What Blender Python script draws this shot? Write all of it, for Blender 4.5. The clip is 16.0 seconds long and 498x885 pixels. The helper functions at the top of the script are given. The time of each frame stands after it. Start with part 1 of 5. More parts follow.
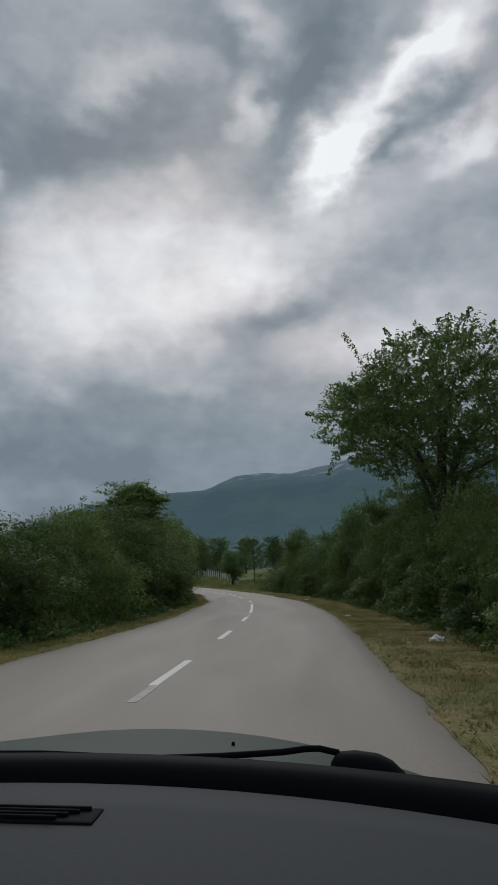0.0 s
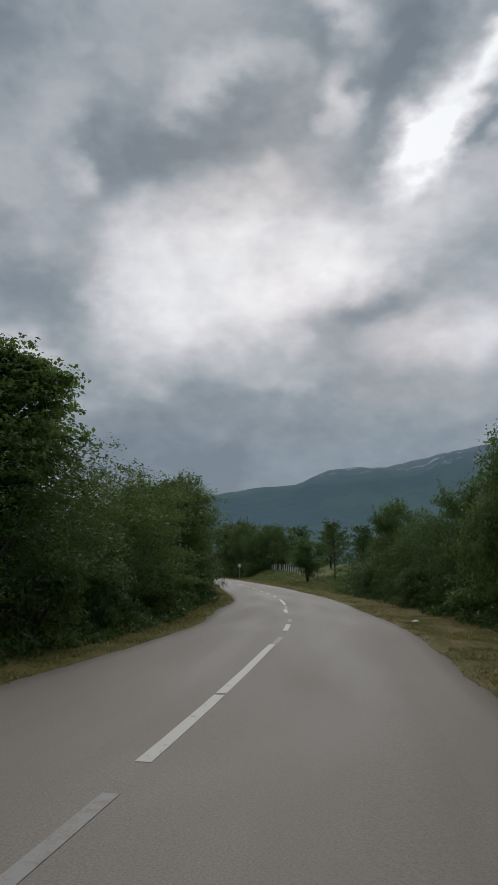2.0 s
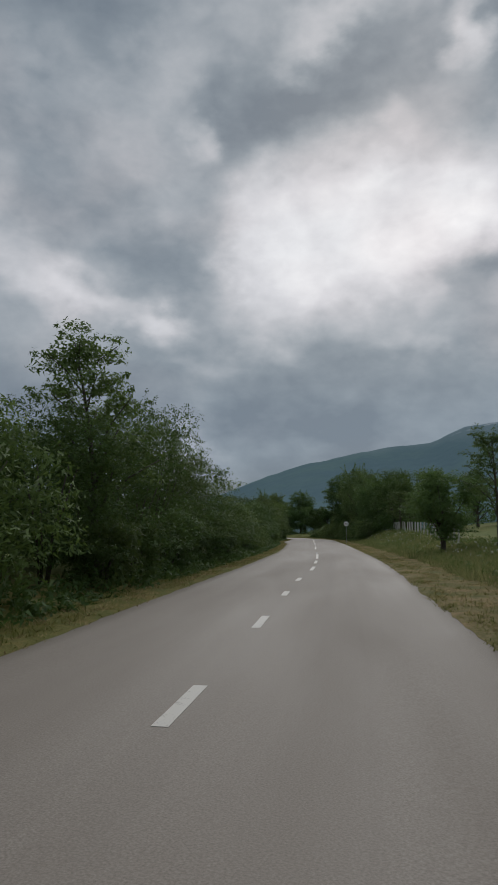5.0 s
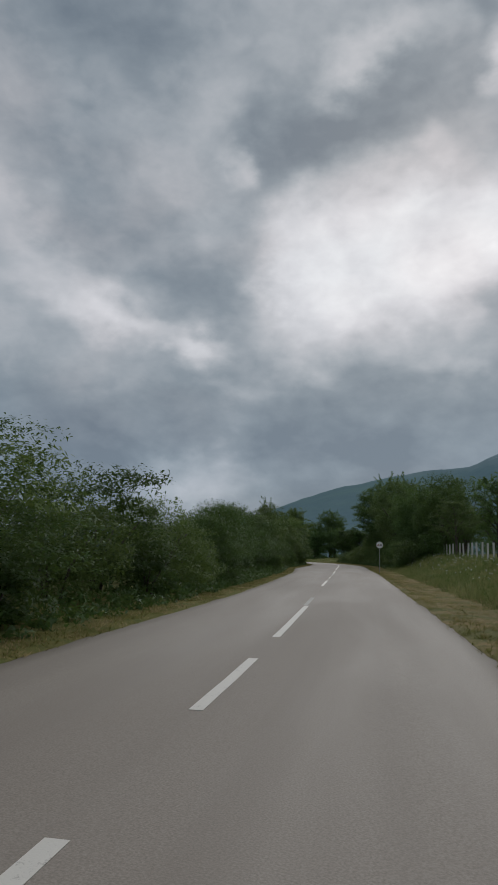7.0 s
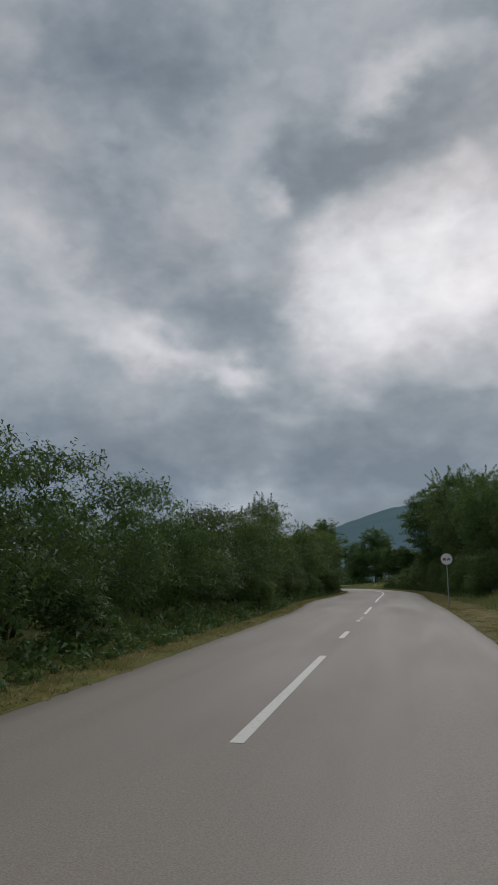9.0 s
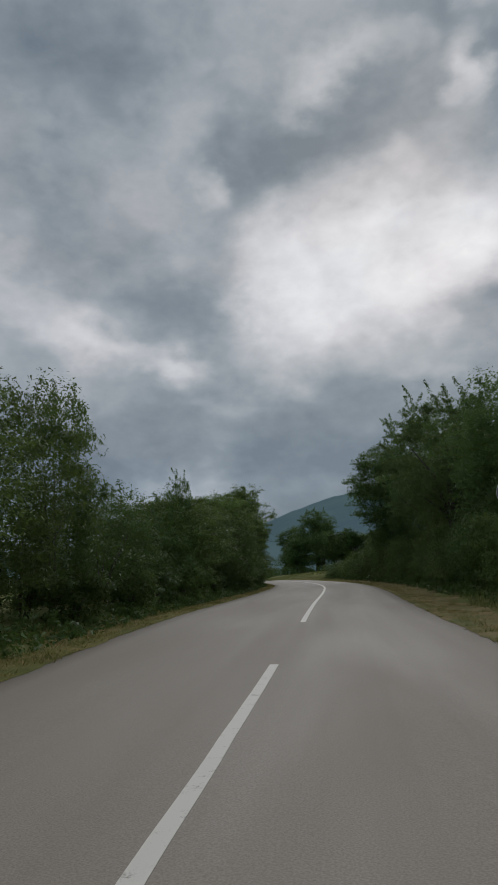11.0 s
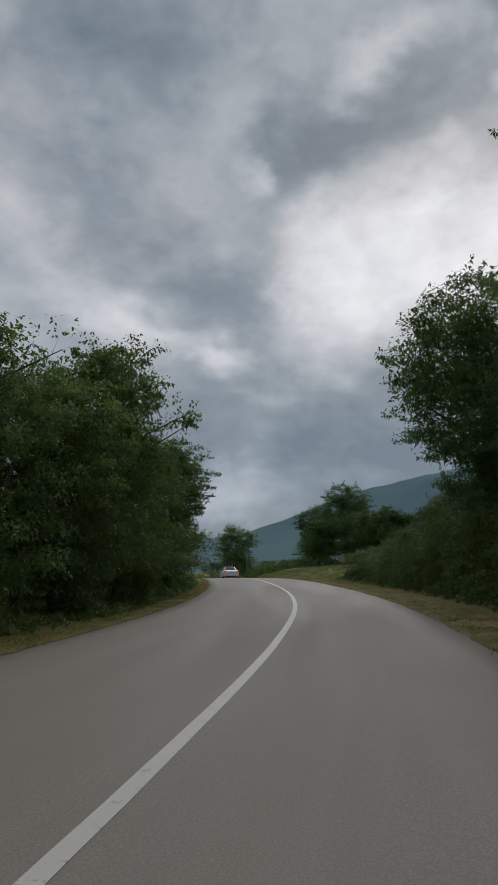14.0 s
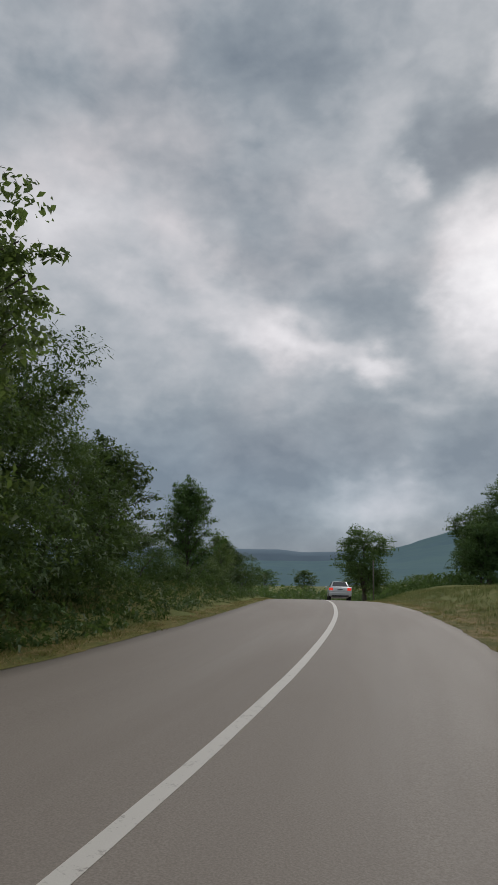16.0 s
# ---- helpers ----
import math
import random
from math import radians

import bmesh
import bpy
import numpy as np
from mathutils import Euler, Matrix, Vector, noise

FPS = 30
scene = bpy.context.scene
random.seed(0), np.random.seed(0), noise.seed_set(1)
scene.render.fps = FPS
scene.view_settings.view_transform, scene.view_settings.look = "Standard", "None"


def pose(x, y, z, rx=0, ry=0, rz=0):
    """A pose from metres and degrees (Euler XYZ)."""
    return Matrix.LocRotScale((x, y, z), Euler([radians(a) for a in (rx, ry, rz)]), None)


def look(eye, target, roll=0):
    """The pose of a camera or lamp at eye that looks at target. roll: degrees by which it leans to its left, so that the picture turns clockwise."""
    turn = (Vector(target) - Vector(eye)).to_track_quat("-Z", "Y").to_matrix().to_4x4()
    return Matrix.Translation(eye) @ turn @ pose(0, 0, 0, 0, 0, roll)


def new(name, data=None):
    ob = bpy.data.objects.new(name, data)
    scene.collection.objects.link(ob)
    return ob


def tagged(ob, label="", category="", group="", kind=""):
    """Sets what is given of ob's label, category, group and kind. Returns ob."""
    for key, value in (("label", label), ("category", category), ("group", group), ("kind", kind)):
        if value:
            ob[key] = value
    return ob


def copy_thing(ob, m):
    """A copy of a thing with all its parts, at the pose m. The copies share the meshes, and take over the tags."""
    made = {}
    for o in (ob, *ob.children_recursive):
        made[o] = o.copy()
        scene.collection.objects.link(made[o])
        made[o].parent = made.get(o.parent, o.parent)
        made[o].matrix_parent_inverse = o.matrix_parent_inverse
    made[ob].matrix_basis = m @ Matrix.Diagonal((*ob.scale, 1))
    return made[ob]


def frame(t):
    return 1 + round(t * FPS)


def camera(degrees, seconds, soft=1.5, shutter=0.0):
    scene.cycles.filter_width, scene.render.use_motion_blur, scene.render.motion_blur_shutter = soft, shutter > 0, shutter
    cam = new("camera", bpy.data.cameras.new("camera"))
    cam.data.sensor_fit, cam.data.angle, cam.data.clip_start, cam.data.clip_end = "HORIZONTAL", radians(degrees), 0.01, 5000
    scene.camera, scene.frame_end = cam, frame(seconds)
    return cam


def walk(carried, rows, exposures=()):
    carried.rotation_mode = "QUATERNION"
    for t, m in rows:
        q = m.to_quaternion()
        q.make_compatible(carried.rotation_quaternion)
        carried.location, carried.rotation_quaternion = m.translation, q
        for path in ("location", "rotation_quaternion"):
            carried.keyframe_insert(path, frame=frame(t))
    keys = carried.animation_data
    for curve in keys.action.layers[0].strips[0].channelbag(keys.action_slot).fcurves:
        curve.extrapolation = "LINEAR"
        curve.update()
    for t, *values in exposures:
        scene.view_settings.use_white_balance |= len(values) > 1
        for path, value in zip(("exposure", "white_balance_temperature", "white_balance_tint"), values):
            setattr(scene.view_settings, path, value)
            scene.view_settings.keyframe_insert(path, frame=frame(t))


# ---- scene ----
cam = camera(39.72, 16.0)


def aim(x, y, z, yaw, pitch, roll):
    """Eye, heading to the left of north, tilt up and lean, in degrees."""
    return pose(x, y, z, 0, 0, yaw) @ pose(0, 0, 0, 90 + pitch) @ pose(0, 0, 0, 0, 0, roll)


DRIVE = (
    (0.0, 0.00, 0.00, 1.33, 4.53, 11.09, -0.15),
    (0.5, 0.01, 5.69, 1.32, 6.18, 11.27, -0.21),
    (1.0, -0.05, 11.27, 1.30, 8.39, 11.25, 0.02),
    (1.5, -0.20, 16.64, 1.29, 10.24, 10.80, 0.20),
    (2.0, -0.32, 21.88, 1.33, 12.28, 10.64, 0.86),
    (2.5, -0.54, 27.15, 1.29, 14.81, 10.25, 1.70),
    (3.0, -0.96, 32.55, 1.29, 17.57, 9.41, 2.61),
    (3.5, -1.69, 38.14, 1.31, 19.67, 8.58, 3.45),
    (4.0, -2.39, 43.73, 1.26, 21.34, 7.77, 3.96),
    (4.5, -3.29, 49.31, 1.28, 22.34, 7.35, 2.01),
    (5.0, -4.43, 54.90, 1.30, 23.21, 7.38, 0.56),
    (5.5, -5.76, 60.49, 1.30, 24.00, 7.70, 0.27),
    (6.0, -7.21, 66.10, 1.31, 24.82, 8.15, 1.00),
    (6.5, -8.73, 71.73, 1.31, 25.74, 8.56, 2.21),
    (7.0, -10.33, 77.37, 1.28, 26.20, 9.19, 1.59),
    (7.5, -11.97, 83.13, 1.28, 26.65, 10.01, 1.06),
    (8.0, -13.74, 88.95, 1.29, 27.31, 10.83, 0.53),
    (8.5, -15.63, 94.79, 1.30, 28.59, 11.18, 0.10),
    (9.0, -17.60, 100.67, 1.30, 29.82, 11.33, -0.08),
    (9.5, -19.64, 106.61, 1.30, 30.47, 11.31, -0.43),
    (10.0, -21.71, 112.61, 1.29, 30.03, 11.14, -1.19),
    (10.5, -23.78, 118.69, 1.25, 27.98, 10.83, -1.91),
    (11.0, -25.80, 124.86, 1.27, 24.98, 10.58, -1.86),
    (11.5, -27.79, 131.03, 1.28, 22.76, 10.78, -1.56),
    (12.0, -29.76, 137.24, 1.29, 22.22, 10.92, -0.98),
    (12.5, -31.68, 143.46, 1.32, 22.46, 10.92, -0.64),
    (13.0, -33.52, 149.70, 1.32, 23.61, 10.55, -0.37),
    (13.5, -35.44, 156.00, 1.34, 25.67, 10.04, -0.00),
    (14.0, -37.43, 162.29, 1.34, 28.37, 9.73, -0.07),
    (14.5, -39.50, 168.51, 1.33, 31.80, 9.48, 0.11),
    (15.0, -41.77, 174.58, 1.29, 35.34, 9.47, 0.31),
    (15.5, -44.09, 180.22, 1.29, 38.72, 9.89, 0.97),
    (16.0, -46.53, 185.55, 1.31, 41.48, 10.54, 1.45),
)
EXPOSURE = ((0.0, -0.1, 6230, 7), (1.0, -0.04, 6300, 10), (1.5, -0.03, 6320, 12), (2.0, -0.02, 6300, 8), (2.5, -0.02, 6300, 7), (3.0, 0.03, 6350, 11), (3.5, 0.03, 6380, 11), (4.0, 0.02, 6370, 9), (8.0, -0.03, 6300, 8), (10.5, -0.05, 6320, 9), (11.5, -0.12, 6280, 6), (12.5, -0.12, 6220, 6), (14.0, -0.02, 6250, 8), (15.0, 0.14, 6450, 10), (16.0, 0.22, 6500, 10))
walk(cam, [(t, aim(*r)) for t, *r in DRIVE], EXPOSURE)

# ---- end of path ----


# ---------------------------------------------------------------- small tools
class Tree:
    """Short-hand for building a node tree."""

    def __init__(self, nt):
        self.nt = nt
        nt.nodes.clear()

    def n(self, kind, **kw):
        node = self.nt.nodes.new(kind)
        for k, v in kw.items():
            if k in node.inputs:
                self.put(node, k, v)
        return node

    def put(self, node, key, v):
        if isinstance(v, bpy.types.NodeSocket):
            self.nt.links.new(v, node.inputs[key])
        else:
            node.inputs[key].default_value = v

    def math(self, op, a, b=0.0, c=0.0, clamp=False):
        node = self.nt.nodes.new("ShaderNodeMath")
        node.operation, node.use_clamp = op, clamp
        for i, v in enumerate((a, b, c)):
            self.put(node, i, v)
        return node.outputs[0]

    def vmath(self, op, a, b=(0, 0, 0)):
        node = self.nt.nodes.new("ShaderNodeVectorMath")
        node.operation = op
        self.put(node, 0, a)
        self.put(node, 1, b)
        return node.outputs["Value"] if op == "DOT_PRODUCT" else node.outputs[0]

    def noise(self, vec, scale, detail=4.0, rough=0.55, distort=0.0):
        node = self.n("ShaderNodeTexNoise", Vector=vec, Scale=scale, Detail=detail, Roughness=rough, Distortion=distort)
        return node.outputs["Fac"]

    def ramp(self, fac, stops, ease="LINEAR"):
        node = self.nt.nodes.new("ShaderNodeValToRGB")
        node.color_ramp.interpolation = ease
        els = node.color_ramp.elements
        while len(els) < len(stops):
            els.new(0.5)
        for e, (p, c) in zip(els, stops):
            e.position = p
            e.color = (*c, 1) if len(c) == 3 else c
        self.put(node, "Fac", fac)
        return node.outputs["Color"]

    def mix(self, fac, a, b, mode="MIX"):
        node = self.nt.nodes.new("ShaderNodeMix")
        node.data_type, node.blend_type = "RGBA", mode
        self.put(node, 0, fac)
        for i, v in ((6, a), (7, b)):
            self.put(node, i, (*v, 1) if isinstance(v, tuple) and len(v) == 3 else v)
        return node.outputs[2]

    def range(self, v, a, b, c=0.0, d=1.0, smooth=False):
        node = self.nt.nodes.new("ShaderNodeMapRange")
        node.interpolation_type = "SMOOTHSTEP" if smooth else "LINEAR"
        for i, x in enumerate((v, a, b, c, d)):
            self.put(node, i, x)
        return node.outputs[0]


def material(name):
    m = bpy.data.materials.new(name)
    m.use_nodes = True
    return m, Tree(m.node_tree)


def finish(t, color, rough=0.8, metal=0.0, bump=None, strength=0.3, dist=0.02, spec=0.5, **kw):
    b = t.n("ShaderNodeBsdfPrincipled")
    t.put(b, "Base Color", (*color, 1) if isinstance(color, tuple) and len(color) == 3 else color)
    t.put(b, "Roughness", rough)
    t.put(b, "Metallic", metal)
    t.put(b, "Specular IOR Level", spec)
    for k, v in kw.items():
        t.put(b, k, v)
    if bump is not None:
        bp = t.n("ShaderNodeBump", Strength=strength, Distance=dist, Height=bump)
        t.nt.links.new(bp.outputs[0], b.inputs["Normal"])
    out = t.n("ShaderNodeOutputMaterial")
    t.nt.links.new(b.outputs[0], out.inputs[0])
    return b


def coords(t, which="Object"):
    return t.n("ShaderNodeTexCoord").outputs[which]


def mesh_of(name, verts, faces, mats=(), smooth=False):
    me = bpy.data.meshes.new(name)
    me.from_pydata([tuple(v) for v in verts], [], [tuple(f) for f in faces])
    for m in mats:
        me.materials.append(m)
    if smooth:
        me.polygons.foreach_set("use_smooth", [True] * len(me.polygons))
    me.update()
    return me


def part(name, data, mat, parent, label="", smooth=False):
    """One mesh object under a thing; data is a bmesh, a mesh, or (verts, faces)."""
    if isinstance(data, bmesh.types.BMesh):
        me = bpy.data.meshes.new(name)
        data.to_mesh(me)
        data.free()
        me.materials.append(mat)
        if smooth:
            me.polygons.foreach_set("use_smooth", [True] * len(me.polygons))
    elif isinstance(data, tuple):
        me = mesh_of(name, data[0], data[1], (mat,), smooth)
    else:
        me = data
    ob = new(name, me)
    ob.parent = parent
    if label:
        tagged(ob, label=label)
    return ob


def box(bm, x0, x1, y0, y1, z0, z1, bevel=0.0):
    r = bmesh.ops.create_cube(bm, size=1.0)
    bmesh.ops.scale(bm, vec=(x1 - x0, y1 - y0, z1 - z0), verts=r["verts"])
    bmesh.ops.translate(bm, vec=((x0 + x1) / 2, (y0 + y1) / 2, (z0 + z1) / 2), verts=r["verts"])
    if bevel:
        es = list({e for v in r["verts"] for e in v.link_edges})
        bmesh.ops.bevel(bm, geom=es, offset=bevel, segments=2, affect="EDGES", profile=0.6)
    return bm


def tube(points, radii, sides=6):
    """A tapered tube along points, as vertices and faces."""
    pts = [Vector(p) for p in points]
    vs, fs = [], []
    for i, (p, r) in enumerate(zip(pts, radii)):
        a = (pts[min(i + 1, len(pts) - 1)] - pts[max(i - 1, 0)]).normalized()
        u = a.cross(Vector((0.31, 0.87, 0.13))).normalized()
        w = a.cross(u)
        for k in range(sides):
            c = 2 * math.pi * k / sides
            vs.append(p + r * (math.cos(c) * u + math.sin(c) * w))
        if i:
            o = (i - 1) * sides
            for k in range(sides):
                fs.append((o + k, o + (k + 1) % sides, o + sides + (k + 1) % sides, o + sides + k))
    fs.append(tuple(range(sides - 1, -1, -1)))
    o = (len(pts) - 1) * sides
    fs.append(tuple(o + k for k in range(sides)))
    return vs, fs


def join(*sets):
    vs, fs = [], []
    for v, f in sets:
        o = len(vs)
        vs.extend(v)
        fs.extend(tuple(i + o for i in q) for q in f)
    return vs, fs


# ---------------------------------------------------------------- the road's line
# centre line: x at each y (metres), road half widths, and its rise and fall
LINE_Y = np.array([-60, 0, 11, 18, 26, 33, 39.6, 42.5, 46.5, 51, 57, 70, 84.8, 94, 106, 120, 133.7, 143.6, 149.1, 162.8, 172.4, 181.6, 190.7, 197.2, 203.6, 209.7, 229, 330, 420.0])
LINE_X = np.array([-2.2, -1.95, -1.88, -1.88, -2.05, -2.5, -3.1, -3.55, -4.28, -5.04, -6.32, -9.85, -14.0, -16.85, -20.7, -25.2, -29.65, -33.0, -34.8, -39.2, -42.55, -46.4, -51.05, -54.85, -58.9, -63.1, -77.5, -150, -205.0])


def hermite(q, ks, vs):
    q = np.clip(np.asarray(q, float), ks[0], ks[-1])
    m = np.gradient(vs, ks)
    i = np.clip(np.searchsorted(ks, q) - 1, 0, len(ks) - 2)
    h = ks[i + 1] - ks[i]
    t = (q - ks[i]) / h
    return ((2 * t**3 - 3 * t**2 + 1) * vs[i] + (t**3 - 2 * t**2 + t) * h * m[i] + (3 * t**2 - 2 * t**3) * vs[i + 1] + (t**3 - t**2) * h * m[i + 1])


def line_x(y):
    return hermite(y, LINE_Y, LINE_X)


def line_turn(y):
    """Heading to the left of north, radians."""
    y = np.asarray(y, float)
    return -np.arctan((line_x(y + 1.0) - line_x(y - 1.0)) / 2.0)


def half_left(y):
    return np.interp(y, [0, 12, 24, 30, 34, 40, 47, 53, 60, 75, 87, 98, 110, 128, 138, 145, 170, 180, 190, 215], [3.0, 2.95, 2.55, 2.65, 2.45, 2.3, 2.45, 2.2, 2.35, 2.55, 2.65, 2.5, 2.65, 3.1, 3.75, 3.95, 3.75, 3.55, 3.5, 3.4])


def half_right(y):
    return np.interp(y, [0, 30, 36, 50, 75, 100, 130, 160, 190, 215], [3.2, 3.0, 2.95, 2.75, 3.0, 3.15, 3.45, 3.55, 3.3, 3.2])


def road_z(y):
    q = np.clip(np.asarray(y, float) - 203.0, 0, None)
    return -np.where(q < 40, 0.0011 * q * q, 1.76 + 0.088 * (q - 40) * np.exp(-np.clip(q - 40, 0, None) / 120))


def spot(y, d, z=0.0):
    """World place d metres to the right of the centre line at y along it."""
    a = float(line_turn(y))
    return Vector((float(line_x(y)) + d * math.cos(a), y + d * math.sin(a), z))


def smooth(v, a, b):
    t = np.clip((v - a) / (b - a), 0, 1)
    return t * t * (3 - 2 * t)


def road_coords(x, y):
    """Along and across the road, for arrays of world x and y."""
    y0 = np.asarray(y, float)
    for _ in range(3):
        a = line_turn(y0)
        d = (x - line_x(y0)) * np.cos(a) + (y - y0) * np.sin(a)
        y0 = np.clip(y - np.clip(d, -25, 25) * np.sin(a), -60, 420)
    return y0, d


def ground_z(x, y):
    x, y = np.asarray(x, float), np.asarray(y, float)
    s, d = road_coords(x, y)
    z = road_z(s)
    hr, hl = half_right(s), half_left(s)
    er, el = d - hr, -d - hl
    # bank and raised meadow to the right
    along = smooth(s, 58, 74) * (1 - smooth(s, 150, 175))
    tall = np.interp(s, [60, 75, 105, 125, 140], [0.35, 0.4, 0.6, 1.2, 1.4])
    bank = along * tall * smooth(er, 1.8, 6.5) + (1 - along) * 0.35 * smooth(er, 2.2, 5)
    rise = np.clip(er - 9, 0, 160) * 0.024 * (1 - 0.75 * smooth(s, 165, 215)) + 0.12 * np.clip(er - 14, 0, 45) * smooth(s, 85, 140) * (1 - smooth(s, 200, 225))
    late = smooth(s, 196, 214) * (0.55 * smooth(er, 0.8, 5) + np.clip(-z, 0, 3) * 0.75 * smooth(er, 4, 14))
    left = 0.25 * smooth(el, 1.0, 3.0) - 0.02 * np.clip(el - 8, 0, 60) + smooth(s, 190, 206) * 0.7 * smooth(el, 0.8, 5)
    z = z + np.where(er > 0, bank + rise + late, 0) + np.where(el > 0, left, 0)
    z = z + np.where((er < 2.0) & (el < 2.0), -0.10 + 0.06 * np.maximum(smooth(er, 0.6, 2.0), smooth(el, 0.6, 2.0)), 0)
    bump = 0.05 * np.sin(x * 1.3 + 0.7 * y) * np.sin(0.9 * y - 0.4 * x) * np.clip(np.maximum(er, el) / 4, 0, 1)
    return z + bump


# ---------------------------------------------------------------- world and light
world = bpy.data.worlds.new("overcast_sky")
world.use_nodes = True
scene.world = world
w = Tree(world.node_tree)
way = w.vmath("NORMALIZE", coords(w, "Generated"))
sep = w.n("ShaderNodeSeparateXYZ", Vector=way)

def toward(az, el):
    a, e = radians(az), radians(el)
    return (-math.sin(a) * math.cos(e), math.cos(a) * math.cos(e), math.sin(e))


# cloud deck: heading left of north, height, half lengths, lean (all degrees), how much lighter or darker
THIN_CLOUD = (
    (13.5, 26.0, 10.0, 6.5, 5, 0.20),
    (14.0, 20.0, 9.0, 4.0, -8, 0.10),
    (3.5, 26.0, 6.0, 4.0, -30, 0.12),
    (-2.2, 32.6, 3.6, 2.6, -35, 0.30),
    (-8.0, 37.4, 7.5, 1.9, -42, 0.22),
    (-14.0, 40.0, 5.0, 3.0, -20, 0.20),
    (-9.0, 31.0, 10.0, 7.0, 0, 0.08),
    (-15.5, 33.6, 4.5, 1.4, -14, 0.16),
    (-8.0, 19.5, 9.0, 3.0, -6, 0.13),
    (4.6, 43.6, 3.0, 1.6, 30, 0.12),
    (4.0, 37.6, 1.8, 3.4, -20, 0.15),
    (-1.5, 26.5, 6.0, 3.0, -30, 0.08),
    (16.5, 38.6, 6.5, 1.8, -18, 0.12),
    (21.5, 21.5, 4.5, 7.0, 0, 0.12),
    (28.8, 31.0, 1.8, 2.2, -30, 0.13),
    (24.5, 24.5, 2.5, 4.0, 10, 0.05),
    (29.0, 37.0, 5.0, 4.0, 0, 0.05),
)
THICK_CLOUD = (
    (-1.6, 39.4, 8.5, 2.8, -55, -0.17),
    (5.4, 40.8, 4.2, 1.8, 28, -0.12),
    (13.5, 36.0, 9.0, 3.0, -14, -0.12),
    (21.0, 33.2, 8.5, 4.2, -16, -0.11),
    (27.0, 36.0, 8.0, 5.0, 0, -0.04),
    (-13.5, 36.2, 4.4, 1.5, -24, -0.18),
    (-7.6, 34.0, 2.4, 1.4, -20, -0.18),
    (26.0, 33.0, 5.0, 5.0, 0, -0.05),
    (-11.0, 27.4, 7.0, 3.4, -24, -0.05),
    (1.0, 21.8, 5.0, 2.0, -26, -0.11),
    (7.6, 20.0, 2.6, 1.6, 20, -0.08),
    (30.0, 22.4, 4.6, 3.2, 24, -0.09),
    (42.0, 39.5, 9.0, 5.0, 0, -0.12),
    (34.0, 40.5, 6.0, 4.0, 0, -0.05),
    (57.0, 37.0, 6.5, 2.0, 10, -0.06),
    (40.0, 27.0, 7.0, 4.0, 20, -0.03),
)
LOW_CLOUD = (
    (38.0, 19.6, 8.0, 1.7, 14, 0.11),
    (31.0, 17.0, 2.8, 1.5, 20, 0.12),
    (44.0, 24.0, 8.0, 2.0, 24, 0.07),
    (58.0, 27.0, 12.0, 6.0, 0, 0.09),
    (20.0, 12.8, 9.0, 2.8, 4, -0.07),
    (16.0, 9.2, 9.0, 1.8, 0, -0.05),
    (3.0, 13.0, 10.0, 2.4, 0, -0.03),
    (44.0, 11.0, 12.0, 3.4, 0, -0.04),
    (22.0, 9.4, 4.5, 2.2, -10, -0.04),
    (31.0, 5.0, 6.0, 3.6, 0, 0.15),
    (10.0, 15.6, 3.0, 1.2, 10, 0.06),
    (27.0, 13.6, 5.0, 1.2, 8, 0.05),
)


def linear(c):
    return tuple((v / 12.92) if v < 0.04 else ((v + 0.055) / 1.055) ** 2.4 for v in c)


